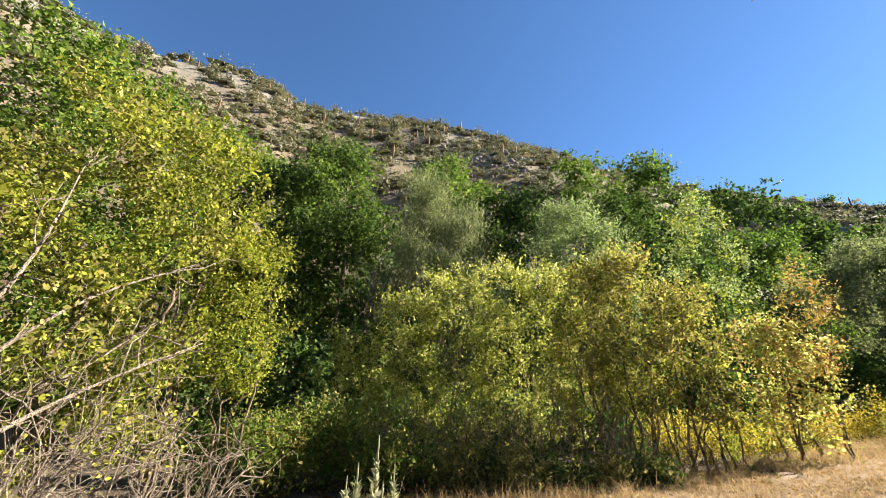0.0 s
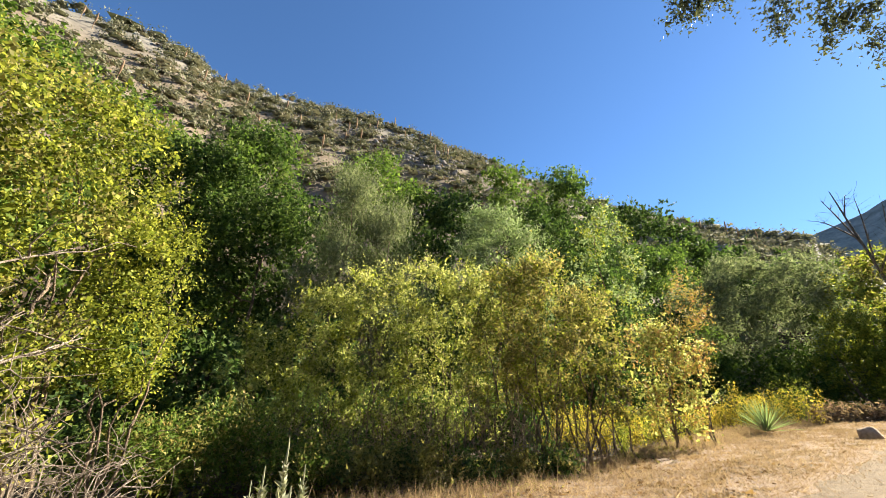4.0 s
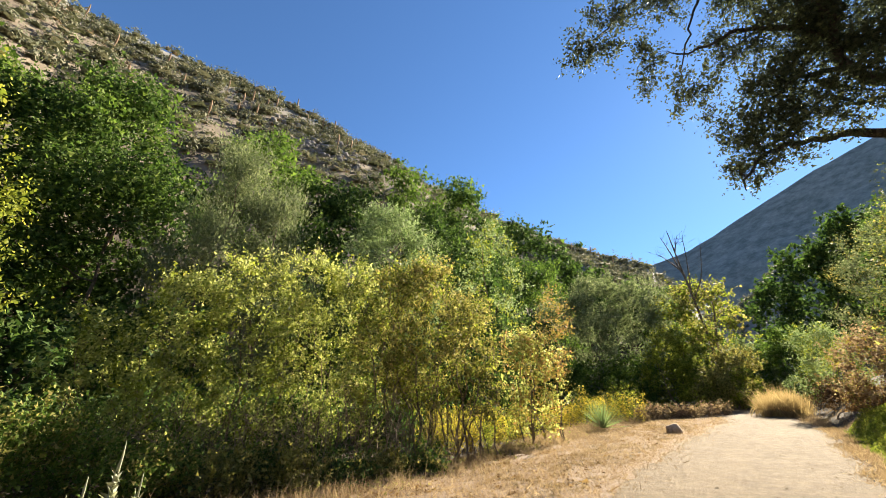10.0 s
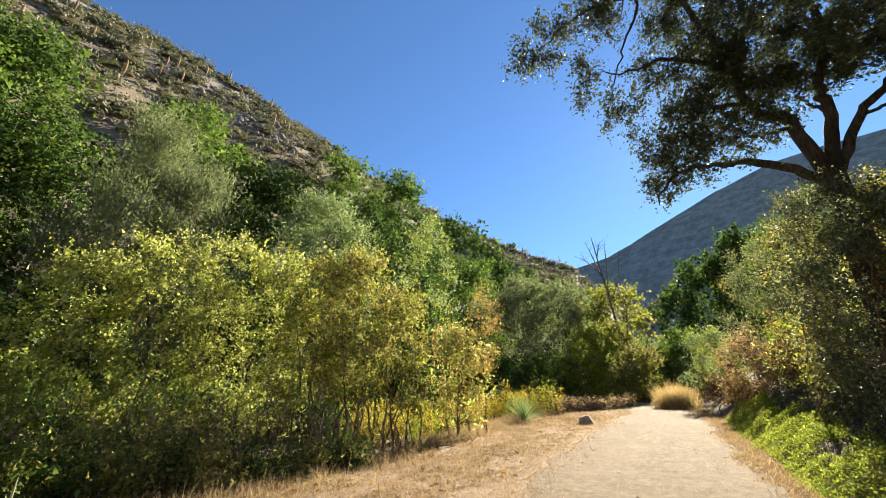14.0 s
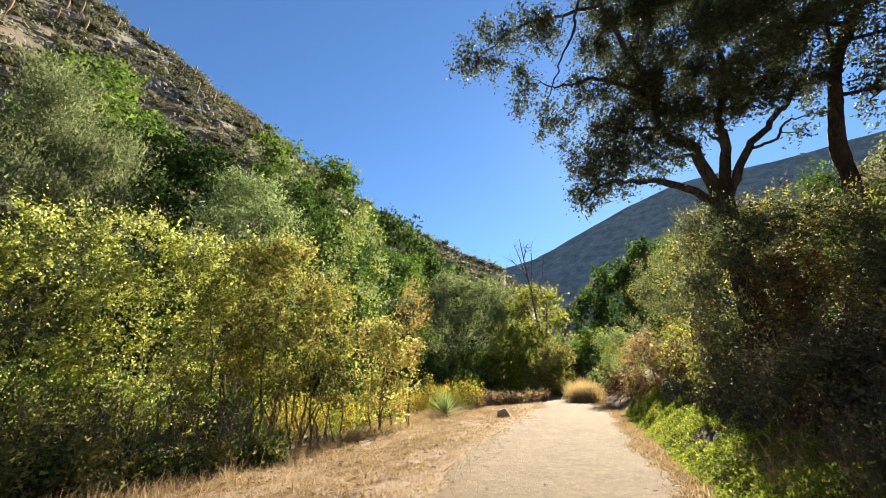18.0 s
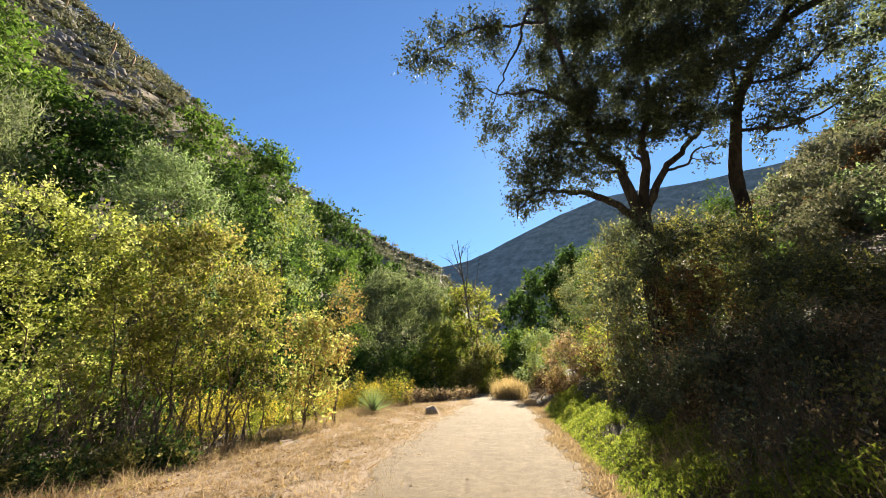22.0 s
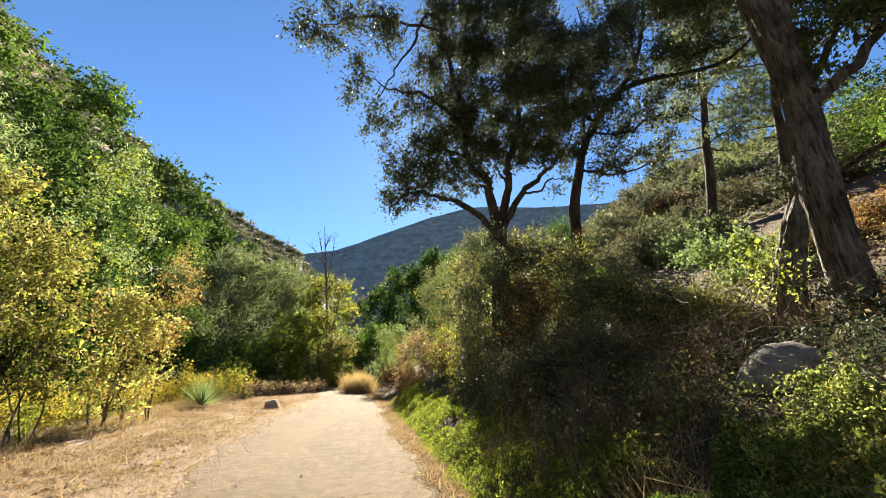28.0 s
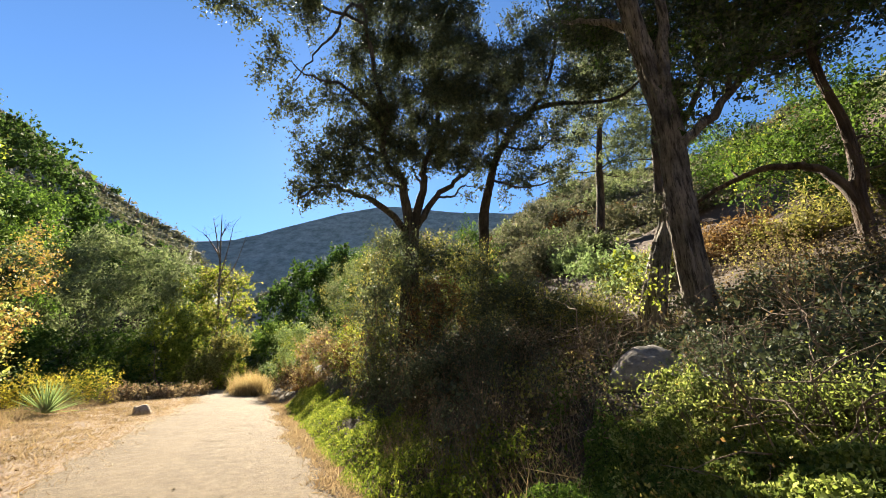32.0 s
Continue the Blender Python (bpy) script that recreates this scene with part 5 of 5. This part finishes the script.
stone("boulder", pol(63.6, 6.5, 2.4) - (0, 0, 0.15), (0.36, 0.34, 0.24), "half-buried grey boulder on the bank", 1.7, 0.6, M_BOULDER)

for b, d, e, w, leaf in ((63, 13, 14.5, 5, "rust"), (70, 12, 14, 5, "olive"), (76, 14, 17, 5, "olive"), (57, 14, 15.5, 4, "olive"), (52, 13, 13.5, 4, "silver")):
    plant("hillside_bush", b, d, e, w, leaf, "dry shrub on the slope behind the oaks" if leaf == "rust" else "olive green shrub on the slope behind the oaks", "bush", 0.085, 0.045, 1.4, core=0.5, stems=4, stem_r=0.03, low=0.0, shape=0.35, n_twigs=60, group="shrubs behind the oaks")
plant("scrub_oak", -17.4, 149, 21.5, 0.75, "dark", "round dark scrub oak on the skyline", "bush", 0.7, 0.4, 2.6, stems=2, stem_r=0.15, low=0.1, n_twigs=10, shoot=1.0)

# ------------------------------------------------ small plants
def yucca(b, d, w):
    base = pol(b, d)
    ob = tagged(new("yucca"), "grey-green spiky yucca rosette in the dry grass", "plant")
    ob.location = base
    L = w
    n = 7
    t = np.linspace(0, 1, n)
    half = 0.026 * np.interp(t, [0, 0.3, 1], [1, 0.85, 0.03])
    V = np.concatenate([np.stack([t * L, -half, 0.018 * (1 - t)], -1), np.stack([t * L, 0 * t, 0 * t - 0.006], -1), np.stack([t * L, half, 0.018 * (1 - t)], -1)])
    F = np.array([[k * n + i, k * n + i + 1, (k + 1) * n + i + 1, (k + 1) * n + i] for k in range(2) for i in range(n - 1)])
    me = raw_mesh("blade", V, F, M_LEAF["silver"], True)
    for k in range(90):
        leaf = part("blade", me, ob)
        leaf.matrix_basis = pose(0, 0, 0.08, 0, -8 - 75 * ((k + 0.5) / 90) ** 0.8 + random.uniform(-5, 5), k * 137.5)
    return ob


yucca(-17.5, 20.2, 1.15)


def mullein(b, d, h, label):
    base = pol(b, d)
    ob = tagged(new("mullein"), label, "plant", "mullein stalks on the bank")
    ob.location = base
    part("stalk", raw_mesh("stalk", *tubes([limb((0, 0, -0.05), (0.05, 0.03, h), 0.014, 0.006, 8, 0.05)], 6), M_LEAF["woolly"], True), ob)
    p, w = [], []
    for k in range(84):
        u = (k / 84) ** 1.3
        ang, r = k * 2.4, 0.1 * (1.1 - u)
        p.append((r * cos(ang) + 0.05 * u, r * sin(ang) + 0.03 * u, 0.06 + u * h * 0.8))
        w.append((cos(ang), sin(ang), 1.0))
    part("leaves", raw_mesh("leaves", *blades(np.array(p), np.array(w), 0.14, 0.042, loose=0.25, spread=0.2), M_LEAF["woolly"]), ob)
    part("flower_spike", raw_mesh("flower_spike", *tubes([(np.array([(0.05, 0.03, h * 0.86), (0.052, 0.03, h * 1.0), (0.05, 0.032, h * 1.12)]), [0.008, 0.01, 0.003])], 7, 0.2), M_LEAF["woolly"], True), ob)


for b, d, h in ((-74, 5.6, 1.12), (-76.3, 5.5, 0.86), (-71.8, 5.7, 0.84), (-73.2, 5.3, 0.7), (-77.5, 5.8, 0.7)):
    mullein(b, d, h, "pale woolly grey-green mullein stalk")


def weed(b, d, h, leaf, label, n=70, w=0.4, size=0.08, group=""):
    base = pol(b, d)
    ob = tagged(new("weed"), label, "plant", group)
    ob.location = base
    lines = [limb((0, 0, -0.05), (w * cos(i * 2.4) * rng.random(), w * sin(i * 2.4) * rng.random(), h * rng.uniform(0.7, 1.05)), 0.007, 0.002, 6, 0.15) for i in range(9)]
    for ln in lines:
        part("stem", raw_mesh("stem", *tubes([ln], 4), M_STEM, True), ob)
    src = np.concatenate([ln[0][1:] for ln in lines])
    p = src[rng.integers(0, len(src), n)] + rng.normal(0, 0.09, (n, 3))
    p[:, 2] = np.abs(p[:, 2])
    part("leaves", raw_mesh("leaves", *blades(p, unit(rng.normal(size=(n, 3)) + (0, 0, 0.5)), size, size * 0.5, pointed=size > 0.1), M_LEAF[leaf]), ob)


for k in range(56):
    u = (k + rng.random()) / 56
    b = -42 + 29 * u
    d = 14.6 + 10 * u + rng.uniform(-0.4, 2.2)
    weed(b, d, rng.uniform(1.1, 1.8), "weed" if rng.random() < 0.75 else "lime", "tall yellowing weed at the edge of the dry grass", 460, 0.6, 0.07, "yellow weeds along the grass")
for k in range(26):
    b = -13.5 + 9.5 * (k + rng.random()) / 26
    weed(b, 25 + 5 * (k / 26) + rng.uniform(-1, 1), rng.uniform(0.5, 0.85), "straw" if rng.random() < 0.6 else "brown", "dry straw-brown weed at the foot of the thicket", 170, 0.45, 0.11, "dry weeds at the bend")
def grass_tuft(b, d, h, label, group):
    base = pol(b, d)
    ob = tagged(new("grass_tuft"), label, "grass", group)
    ob.location = base
    n = 260
    w = unit(np.stack([rng.normal(0, 0.3, n), rng.normal(0, 0.3, n), np.ones(n)], -1))
    p = np.stack([rng.normal(0, 0.36, n), rng.normal(0, 0.36, n), np.zeros(n)], -1) + w * h * 0.42
    part("foliage", raw_mesh("foliage", *blades(p, w, h, 0.03, loose=0.2, spread=0.25, pointed=True), M_LEAF["gold"]), ob)


for k in range(12):
    grass_tuft(-0.2 + 1.9 * (k + rng.random()) / 12, 29.2 + rng.uniform(-0.5, 2.4), rng.uniform(0.8, 1.35), "tall dry golden grass at the bend", "dry grass at the bend")

# stalks of flowered yuccas on the canyon wall
STALKS = [(-106.1, 38.2), (-104.8, 37.9), (-100.9, 33.6), (-95, 39.0), (-92, 37.6), (-89.5, 38), (-83.9, 34.6), (-80.3, 37.6), (-74.1, 33.4), (-70.6, 35.4), (-70.2, 36.6), (-68.1, 35.4), (-66.8, 37.2), (-65.5, 37.6), (-62.5, 38),
          (-60.6, 36.8), (-58.1, 36.4), (-56.2, 36.4), (-53.9, 34.8), (-53.2, 34.2), (-55.4, 34.2), (-52.5, 35), (-18.4, 20.2), (-15.9, 19), (-14.9, 18.4), (-13.2, 17.4), (-69, 37), (-72.5, 37.8), (-78, 36.2), (-86, 36.5)]


def stalk_mesh(h):
    lines = [limb((0, 0, -0.2), (0.1, 0, h), 0.075, 0.04, 6, 0.04)]
    v, f = tubes(lines, 6)
    z = np.linspace(0.42, 1.02, 14) * h
    r = 0.17 * np.sin(np.linspace(0.15, 3.0, 14)) ** 0.7
    lv, lf = tubes([(np.stack([0.1 * z / h, 0 * z, z], -1), r)], 7, 0.3)
    return raw_mesh("stalk", v, f, M_LEAF["straw"], True), raw_mesh("flower_head", lv, lf, M_LEAF["straw"])


SM = [stalk_mesh(h) for h in (4.0, 4.6, 5.4)]
for k, (b, e) in enumerate(STALKS):
    at = on_slope(b, e)
    ob = tagged(new("yucca_stalk"), "tall dry yucca flower stalk on the canyon wall", "plant", "yucca stalks on the canyon wall")
    ob.location = at
    a, c = SM[k % 3]
    part("stalk", a, ob)
    part("flower_head", c, ob)

# ------------------------------------------------ growth that nobody could count
def slope_places(n, b0, b1, r0, r1, min_el=0.0, gap=None, seed=1):
    b = np.radians(rng.uniform(b0, b1, n))
    r = np.sqrt(rng.uniform(r0 ** 2, r1 ** 2, n))
    x, y = r * np.sin(b), r * np.cos(b)
    z = ground_z(x, y)
    ok = z > EYE.z + r * tan(radians(min_el))
    if gap is not None:
        ok &= fbm(x, y, 14, 3, seed) > gap
    return np.stack([x, y, z], -1)[ok]


scrub("chaparral", slope_places(1000, -128, -36, 62, 112, 22, -0.3), 2.1, "chap", 95, 0.45, "rounded grey-green chaparral bushes on the canyon wall", 0.3)
scrub("chaparral", slope_places(1500, -128, -36, 62, 112, 22, -0.25, 15), 0.95, "chap", 28, 0.38, "low chaparral scrub between the bushes of the canyon wall")
scrub("dry_scrub", slope_places(500, -128, -36, 62, 112, 22, -0.1, 23), 0.8, "brown", 36, 0.32, "dry brown scrub on the canyon wall")
scrub("chaparral", slope_places(1500, -36, -6, 90, 160, 10, None), 1.8, "chap", 36, 0.6, "grey-green chaparral scrub on the shaded spur")
scrub("chaparral", slope_places(1600, 20, 95, 21, 84, 6, -0.35), 0.85, "chap", 32, 0.32, "grey-green chaparral scrub on the sunny slope")
scrub("chaparral", slope_places(600, 24, 95, 21, 60, 6, -0.1, 13), 0.8, "grey", 32, 0.3, "pale grey-green sage scrub on the sunny slope")
scrub("dry_scrub", slope_places(1100, 24, 95, 26, 80, 6, -0.2), 0.6, "rust", 44, 0.19, "rust-brown dry scrub on the sunny slope")
scrub("chaparral", slope_places(1300, -12, 42, 120, 207, 4, None), 1.5, "chap", 18, 0.9, "dark brush on the shaded spur of the mountain")


scrub("chaparral", slope_places(220, 28, 95, 40, 82, 8, -0.2, 17), 1.5, "chap", 90, 0.3, "rounded chaparral bushes along the skyline of the slope")
scrub("chaparral", slope_places(160, 28, 95, 30, 80, 8, -0.2, 19), 1.2, "grey", 80, 0.26, "rounded grey sage bushes on the sunny slope")


scrub("chaparral", slope_places(700, -12, 36, 194, 211, 4, None), 1.6, "chap", 30, 0.8, "sunlit brush along the crest of the spur")


def rocks_on_wall():
    P = np.concatenate([slope_places(900, -63, -52, 78, 108, 29, -0.15, 6), slope_places(260, -70, -48, 78, 108, 29, 0.0, 6), slope_places(120, -112, -80, 74, 106, 31, 0.15, 7)])
    bm = bmesh.new()
    bmesh.ops.create_icosphere(bm, subdivisions=1, radius=1.0)
    v0 = np.array([v.co for v in bm.verts])
    f0 = np.array([[v.index for v in f.verts] for f in bm.faces])
    bm.free()
    n = len(P)
    s = np.exp(rng.normal(-0.8, 0.45, (n, 1, 1)))
    V = P[:, None] + v0 * s * (1 + rng.normal(0, 0.22, (n, len(v0), 3))) * np.array([1, 1, 0.8])
    F = f0[None] + (np.arange(n) * len(v0))[:, None, None]
    return tagged(part("outcrop", raw_mesh("outcrop", V.reshape(-1, 3), F.reshape(-1, 3), M_ROCK)), "pale broken rock outcrop on the canyon wall", "rocks", kind="stuff")


rocks_on_wall()


def verge():
    """Dry soil between the trail and the creek bank."""
    ys = np.arange(-8, 27, 0.3)
    t = np.linspace(0, 1, 22)
    lo, hi = road_edges(ys)
    x = (-7.0 + 0.3 * np.sin(ys * 0.7))[:, None] * (1 - t) + (lo + 0.6)[:, None] * t
    y = np.repeat(ys[:, None], len(t), 1)
    edge = np.minimum(t, 1 - t)
    z = ground_z(x, y) + 0.03 * smooth(0, 0.06, edge) - 0.02 + 0.012 * rng.normal(size=x.shape) * (edge > 0.08) * (t < 0.8) + 0.03 * smooth(2.5, 0.5, y) * (edge > 0.08) * (t < 0.9)
    n, m = x.shape
    i, j = np.meshgrid(np.arange(n - 1), np.arange(m - 1), indexing="ij")
    F = np.stack([i * m + j, i * m + j + 1, (i + 1) * m + j + 1, (i + 1) * m + j], -1).reshape(-1, 4)
    tagged(part("verge", raw_mesh("verge", np.stack([x, y, z], -1).reshape(-1, 3), F, M_VERGE, True)), "dry straw-covered verge beside the trail", "ground", kind="structure")


M_VERGE = soil_material("straw_soil", (0.115, 0.077, 0.05), (0.195, 0.14, 0.092), (0.285, 0.215, 0.145), 20, 0.04)
verge()


def turf(name, x, y, leaf, length, width, label, category="grass", lean=0.55, lift=0.35, pointed=True):
    z = ground_z(x, y)
    n = len(x)
    w = unit(np.stack([rng.normal(0, lean, n), rng.normal(0, lean, n), np.ones(n)], -1))
    p = np.stack([x, y, z], -1) + w * length * lift
    return tagged(part(name, raw_mesh(name, *blades(p, w, length, width, loose=0.25, spread=0.4, pointed=pointed), M_LEAF[leaf])), label, category, kind="stuff")


n = 110000
y = np.where(rng.random(n) < 0.1, rng.uniform(-7, 1.5, n), 1.5 + 24.5 * rng.random(n) ** 1.35)
lo, hi = road_edges(y)
x = lo - 0.02 - (lo - 0.02 + 7.6) * rng.random(n) ** 0.9
keep = (fbm(x, y, 1.6, 3, 11) > -0.5) & (rng.random(n) < 0.35 + 0.65 * smooth(lo, lo - 1.6, x))
turf("dry_grass", x[keep], y[keep], "straw", 0.1, 0.009, "short golden dry grass on the verge", lean=1.0)
n = 26000
y = 1.5 + 24 * rng.random(n) ** 1.2
lo, hi = road_edges(y)
x = lo - 0.2 - (lo + 7.2) * rng.random(n)
ok = fbm(x, y, 0.9, 3, 67) > 0.02
turf("dry_grass", x[ok], y[ok], "brown", 0.11, 0.011, "withered brown grass in patches on the verge", lean=0.9)
n = 12000
y = rng.uniform(2, 24, n)
x = -6.7 + 0.5 * rng.normal(size=n)
ok = fbm(x, y, 1.1, 2, 61) > -0.1
turf("tall_dry_grass", x[ok], y[ok], "straw", 0.3, 0.006, "clumps of taller dry grass along the thicket", lean=0.35, lift=0.45)
n = 22000
y = 2.0 + 26 * rng.random(n) ** 1.2
lo, hi = road_edges(y)
x = lo + rng.normal(-0.05, 0.38, n)
turf("dry_grass", x, y, "straw", 0.08, 0.01, "trodden dry grass at the trail's edge", lean=1.4, lift=0.25)
n = 30000
y = 1.5 + 22.5 * rng.random(n) ** 1.2
x = -6.4 + 1.7 * rng.normal(size=n)
lo, hi = road_edges(y)
ok = (x < lo - 0.1) & (fbm(x, y, 1.4, 3, 83) > -0.08)
x, y = x[ok], y[ok]
turf("leaf_litter", x, y, "rust", 0.06, 0.045, "fallen dry leaves along the bank", "leaves", 2.5, 0.1, False)
n = 34000
y = 2.2 + 38 * rng.random(n) ** 1.3
lo, hi = road_edges(y)
x = hi + rng.normal(0.2, 0.22, n) + np.abs(rng.normal(0, 0.05, n)) * np.clip(y - 16, 0, None)
turf("dry_grass", x, y, "straw", 0.1, 0.011, "thin dry grass at the trail's edge", lean=0.9)
n = 14000
y = rng.uniform(2, 22, n)
x = rng.normal(-7.5, 0.55, n)
turf("green_weeds", x, y, "olive", 0.07, 0.04, "low green weeds along the edge of the thicket", "plants", 0.9, 0.5, False)


def carpet(name, n, x0, x1, y0, y1, leaf, label, height, size, gap, seed, under=False, pointed=False, above=False, aside=False):
    x, y = rng.uniform(x0, x1, n), rng.uniform(y0, y1, n)
    ok = fbm(x, y, 1.3, 3, seed) > gap
    along, across = 0.77 * (x - 4.6) + 0.64 * (y - 3.8), -0.64 * (x - 4.6) + 0.77 * (y - 3.8)
    ok &= (along / 1.15) ** 2 + (across / 0.5) ** 2 > 1 + rng.normal(0, 0.35, n)
    ragged = 0.9 * (fbm(x, y, 0.8, 2, seed + 9) + 0.35) + rng.normal(0, 0.12, n)
    ok &= (y - y0 > ragged) & (y1 - y > ragged) & (x - x0 > 0.3 * ragged) & (x1 - x > 0.5 * ragged)
    bearing = np.degrees(np.arctan2(x, y))
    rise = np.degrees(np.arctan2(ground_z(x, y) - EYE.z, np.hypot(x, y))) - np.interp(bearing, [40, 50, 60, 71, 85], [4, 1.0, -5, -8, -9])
    # edge of the sunlit patch: pale leaves inside, darker kinds outside paint the shade
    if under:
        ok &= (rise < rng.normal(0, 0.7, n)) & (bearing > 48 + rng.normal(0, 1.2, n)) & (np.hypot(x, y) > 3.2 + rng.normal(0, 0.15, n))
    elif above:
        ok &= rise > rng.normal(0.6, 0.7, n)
    elif aside:
        ok &= (bearing < 50 + rng.normal(0, 1.5, n)) | (np.hypot(x, y) < 3.2 + rng.normal(0, 0.12, n))
    x, y = x[ok], y[ok]
    h = height * (0.3 + 1.3 * np.clip(fbm(x, y, 0.6, 3, seed + 3) + 0.3, 0, 1)) * smooth(x0, x0 + 0.7, x)
    if under:
        h *= 0.35 + 0.65 * smooth(2.4, 4.0, np.hypot(x, y))
    h *= 1 - 0.45 * smooth(6, 3, np.abs(bearing[ok] - 51.5)) * smooth(2.5, 3.5, np.hypot(x, y))
    p = np.stack([x, y, ground_z(x, y) + 0.02 + h * rng.random(len(x)) ** (0.3 if under else 0.6)], -1)
    tagged(part(name, raw_mesh(name, *blades(p, np.tile([0.0, -0.3, 0.9], (len(x), 1)), size, size * 0.6, loose=0.8, pointed=pointed, face=np.tile([0.0, -0.15, 1.0], (len(x), 1)), tilt=0.7), M_LEAF[leaf])), label, "plants", kind="stuff")


carpet("ivy", 80000, 1.6, 3.2, 3.3, 21.4, "clover", "bright green ground ivy on the bank beside the trail", 0.34, 0.04, -0.3, 21, pointed=True)
carpet("poison_oak", 330000, 1.9, 6.2, 0.2, 5.0, "ivy", "green and reddening poison oak covering the bank", 0.5, 0.034, -0.4, 25, True)
carpet("red_leaves", 9000, 2.2, 6.0, 0.8, 5.0, "autumn", "scattered orange and red poison oak leaves", 0.52, 0.026, -0.1, 45, True)
# greener leaves stand for the shaded near side of the poison oak
carpet("leafy_cover", 80000, 1.9, 3.9, 0.2, 4.4, "green", "low green leaves coloured for shade beside the poison oak", 0.3, 0.035, -0.3, 57, aside=True)
carpet("ground_cover", 30000, 2.0, 7.4, -1.0, 6.5, "dark", "low dark green ground cover on the bank", 0.22, 0.024, -0.55, 27)
carpet("dry_brush", 22000, 2.6, 7.5, 3.0, 9.5, "brown", "dead brown leaves in the oaks' shade", 0.6, 0.045, -0.1, 29)
# dark oak leaves put the shade of these two strips into colour
carpet("bank_undergrowth", 22000, 2.7, 4.6, 6.0, 19, "oak", "brush above the ivy, coloured dark for shade", 0.7, 0.055, -0.3, 43)
carpet("bank_undergrowth", 34000, 3.7, 8.2, 0.4, 5.2, "oak", "low undergrowth coloured dark for shade at the foot of the great oak", 0.5, 0.05, -0.45, 37, above=True)
carpet("green_brush", 20000, 2.4, 8.0, 2.0, 9.5, "olive", "thin olive undergrowth in the oaks' shade", 0.55, 0.05, 0.0, 33)

for k in range(64):
    b, d = 55 + 20 * rng.random(), rng.uniform(4.0, 6.4)
    weed(b, min(d, 4.5 - 0.03 * max(b - 55, 0)), rng.uniform(0.22, 0.45), "ivy", "leafy green poison oak sprig with a few red leaves", 330, 0.28, 0.023, "poison oak sprigs on the bank")
for k in range(44):
    b, d = 24 + 24 * rng.random(), rng.uniform(5.2, 8.5)
    weed(b, d, rng.uniform(0.5, 0.9), "brown" if rng.random() < 0.4 else "oak", "dry brown weed under the oaks", 230, 0.35, 0.032, "dry weeds under the oaks")


def pebbles(n, label):
    """Loose stones lying on the trail and its edge."""
    v0, f0 = dome()
    y = rng.uniform(2.5, 30, n) ** 1.0
    lo, hi = road_edges(y)
    x = lo + (hi - lo) * rng.random(n)
    s = 0.0075 * np.exp(rng.normal(0, 0.55, (n, 1, 1)))
    P = np.stack([x, y, ground_z(x, y) + 0.018], -1)
    V = P[:, None] + v0 * s * rng.uniform(0.7, 1.4, (n, 1, 3)) * (1 + rng.normal(0, 0.15, (n, len(v0), 1)))
    F = f0[None] + (np.arange(n) * len(v0))[:, None, None]
    tagged(part("gravel", raw_mesh("gravel", V.reshape(-1, 3), F.reshape(-1, 3), M_ROAD, True)), label, "stones", kind="stuff")


pebbles(5000, "small loose stones on the dirt trail")

n = 18000
x, y = rng.uniform(2.3, 7.0, n), rng.uniform(1.0, 9.0, n)
ok = fbm(x, y, 1.5, 3, 41) > -0.05
bearing, r = np.degrees(np.arctan2(x, y)), np.hypot(x, y)
ok &= ~((bearing > 43) & (r < 7.3))
turf("dry_stalks", x[ok], y[ok], "brown", 0.34, 0.006, "thin dry brown stalks on the shaded bank", "grass", 0.4, 0.5)

n = 6000
x, y = rng.uniform(3.2, 11, n), rng.uniform(0.5, 9.5, n)
ok = fbm(x, y, 1.2, 3, 71) > -0.3
turf("leaf_litter", x[ok], y[ok], "brown", 0.05, 0.035, "dead oak leaves on the shaded bank", "leaves", 2.2, 0.2, False)
n = 5000
x, y = rng.uniform(4.0, 10, n), rng.uniform(0.5, 8, n)
ok = fbm(x, y, 1.0, 3, 73) > 0.0
turf("fallen_twigs", x[ok], y[ok], "brown", 0.26, 0.008, "fallen twigs and dry sticks at the oak's foot", "twigs", 2.0, 0.25)
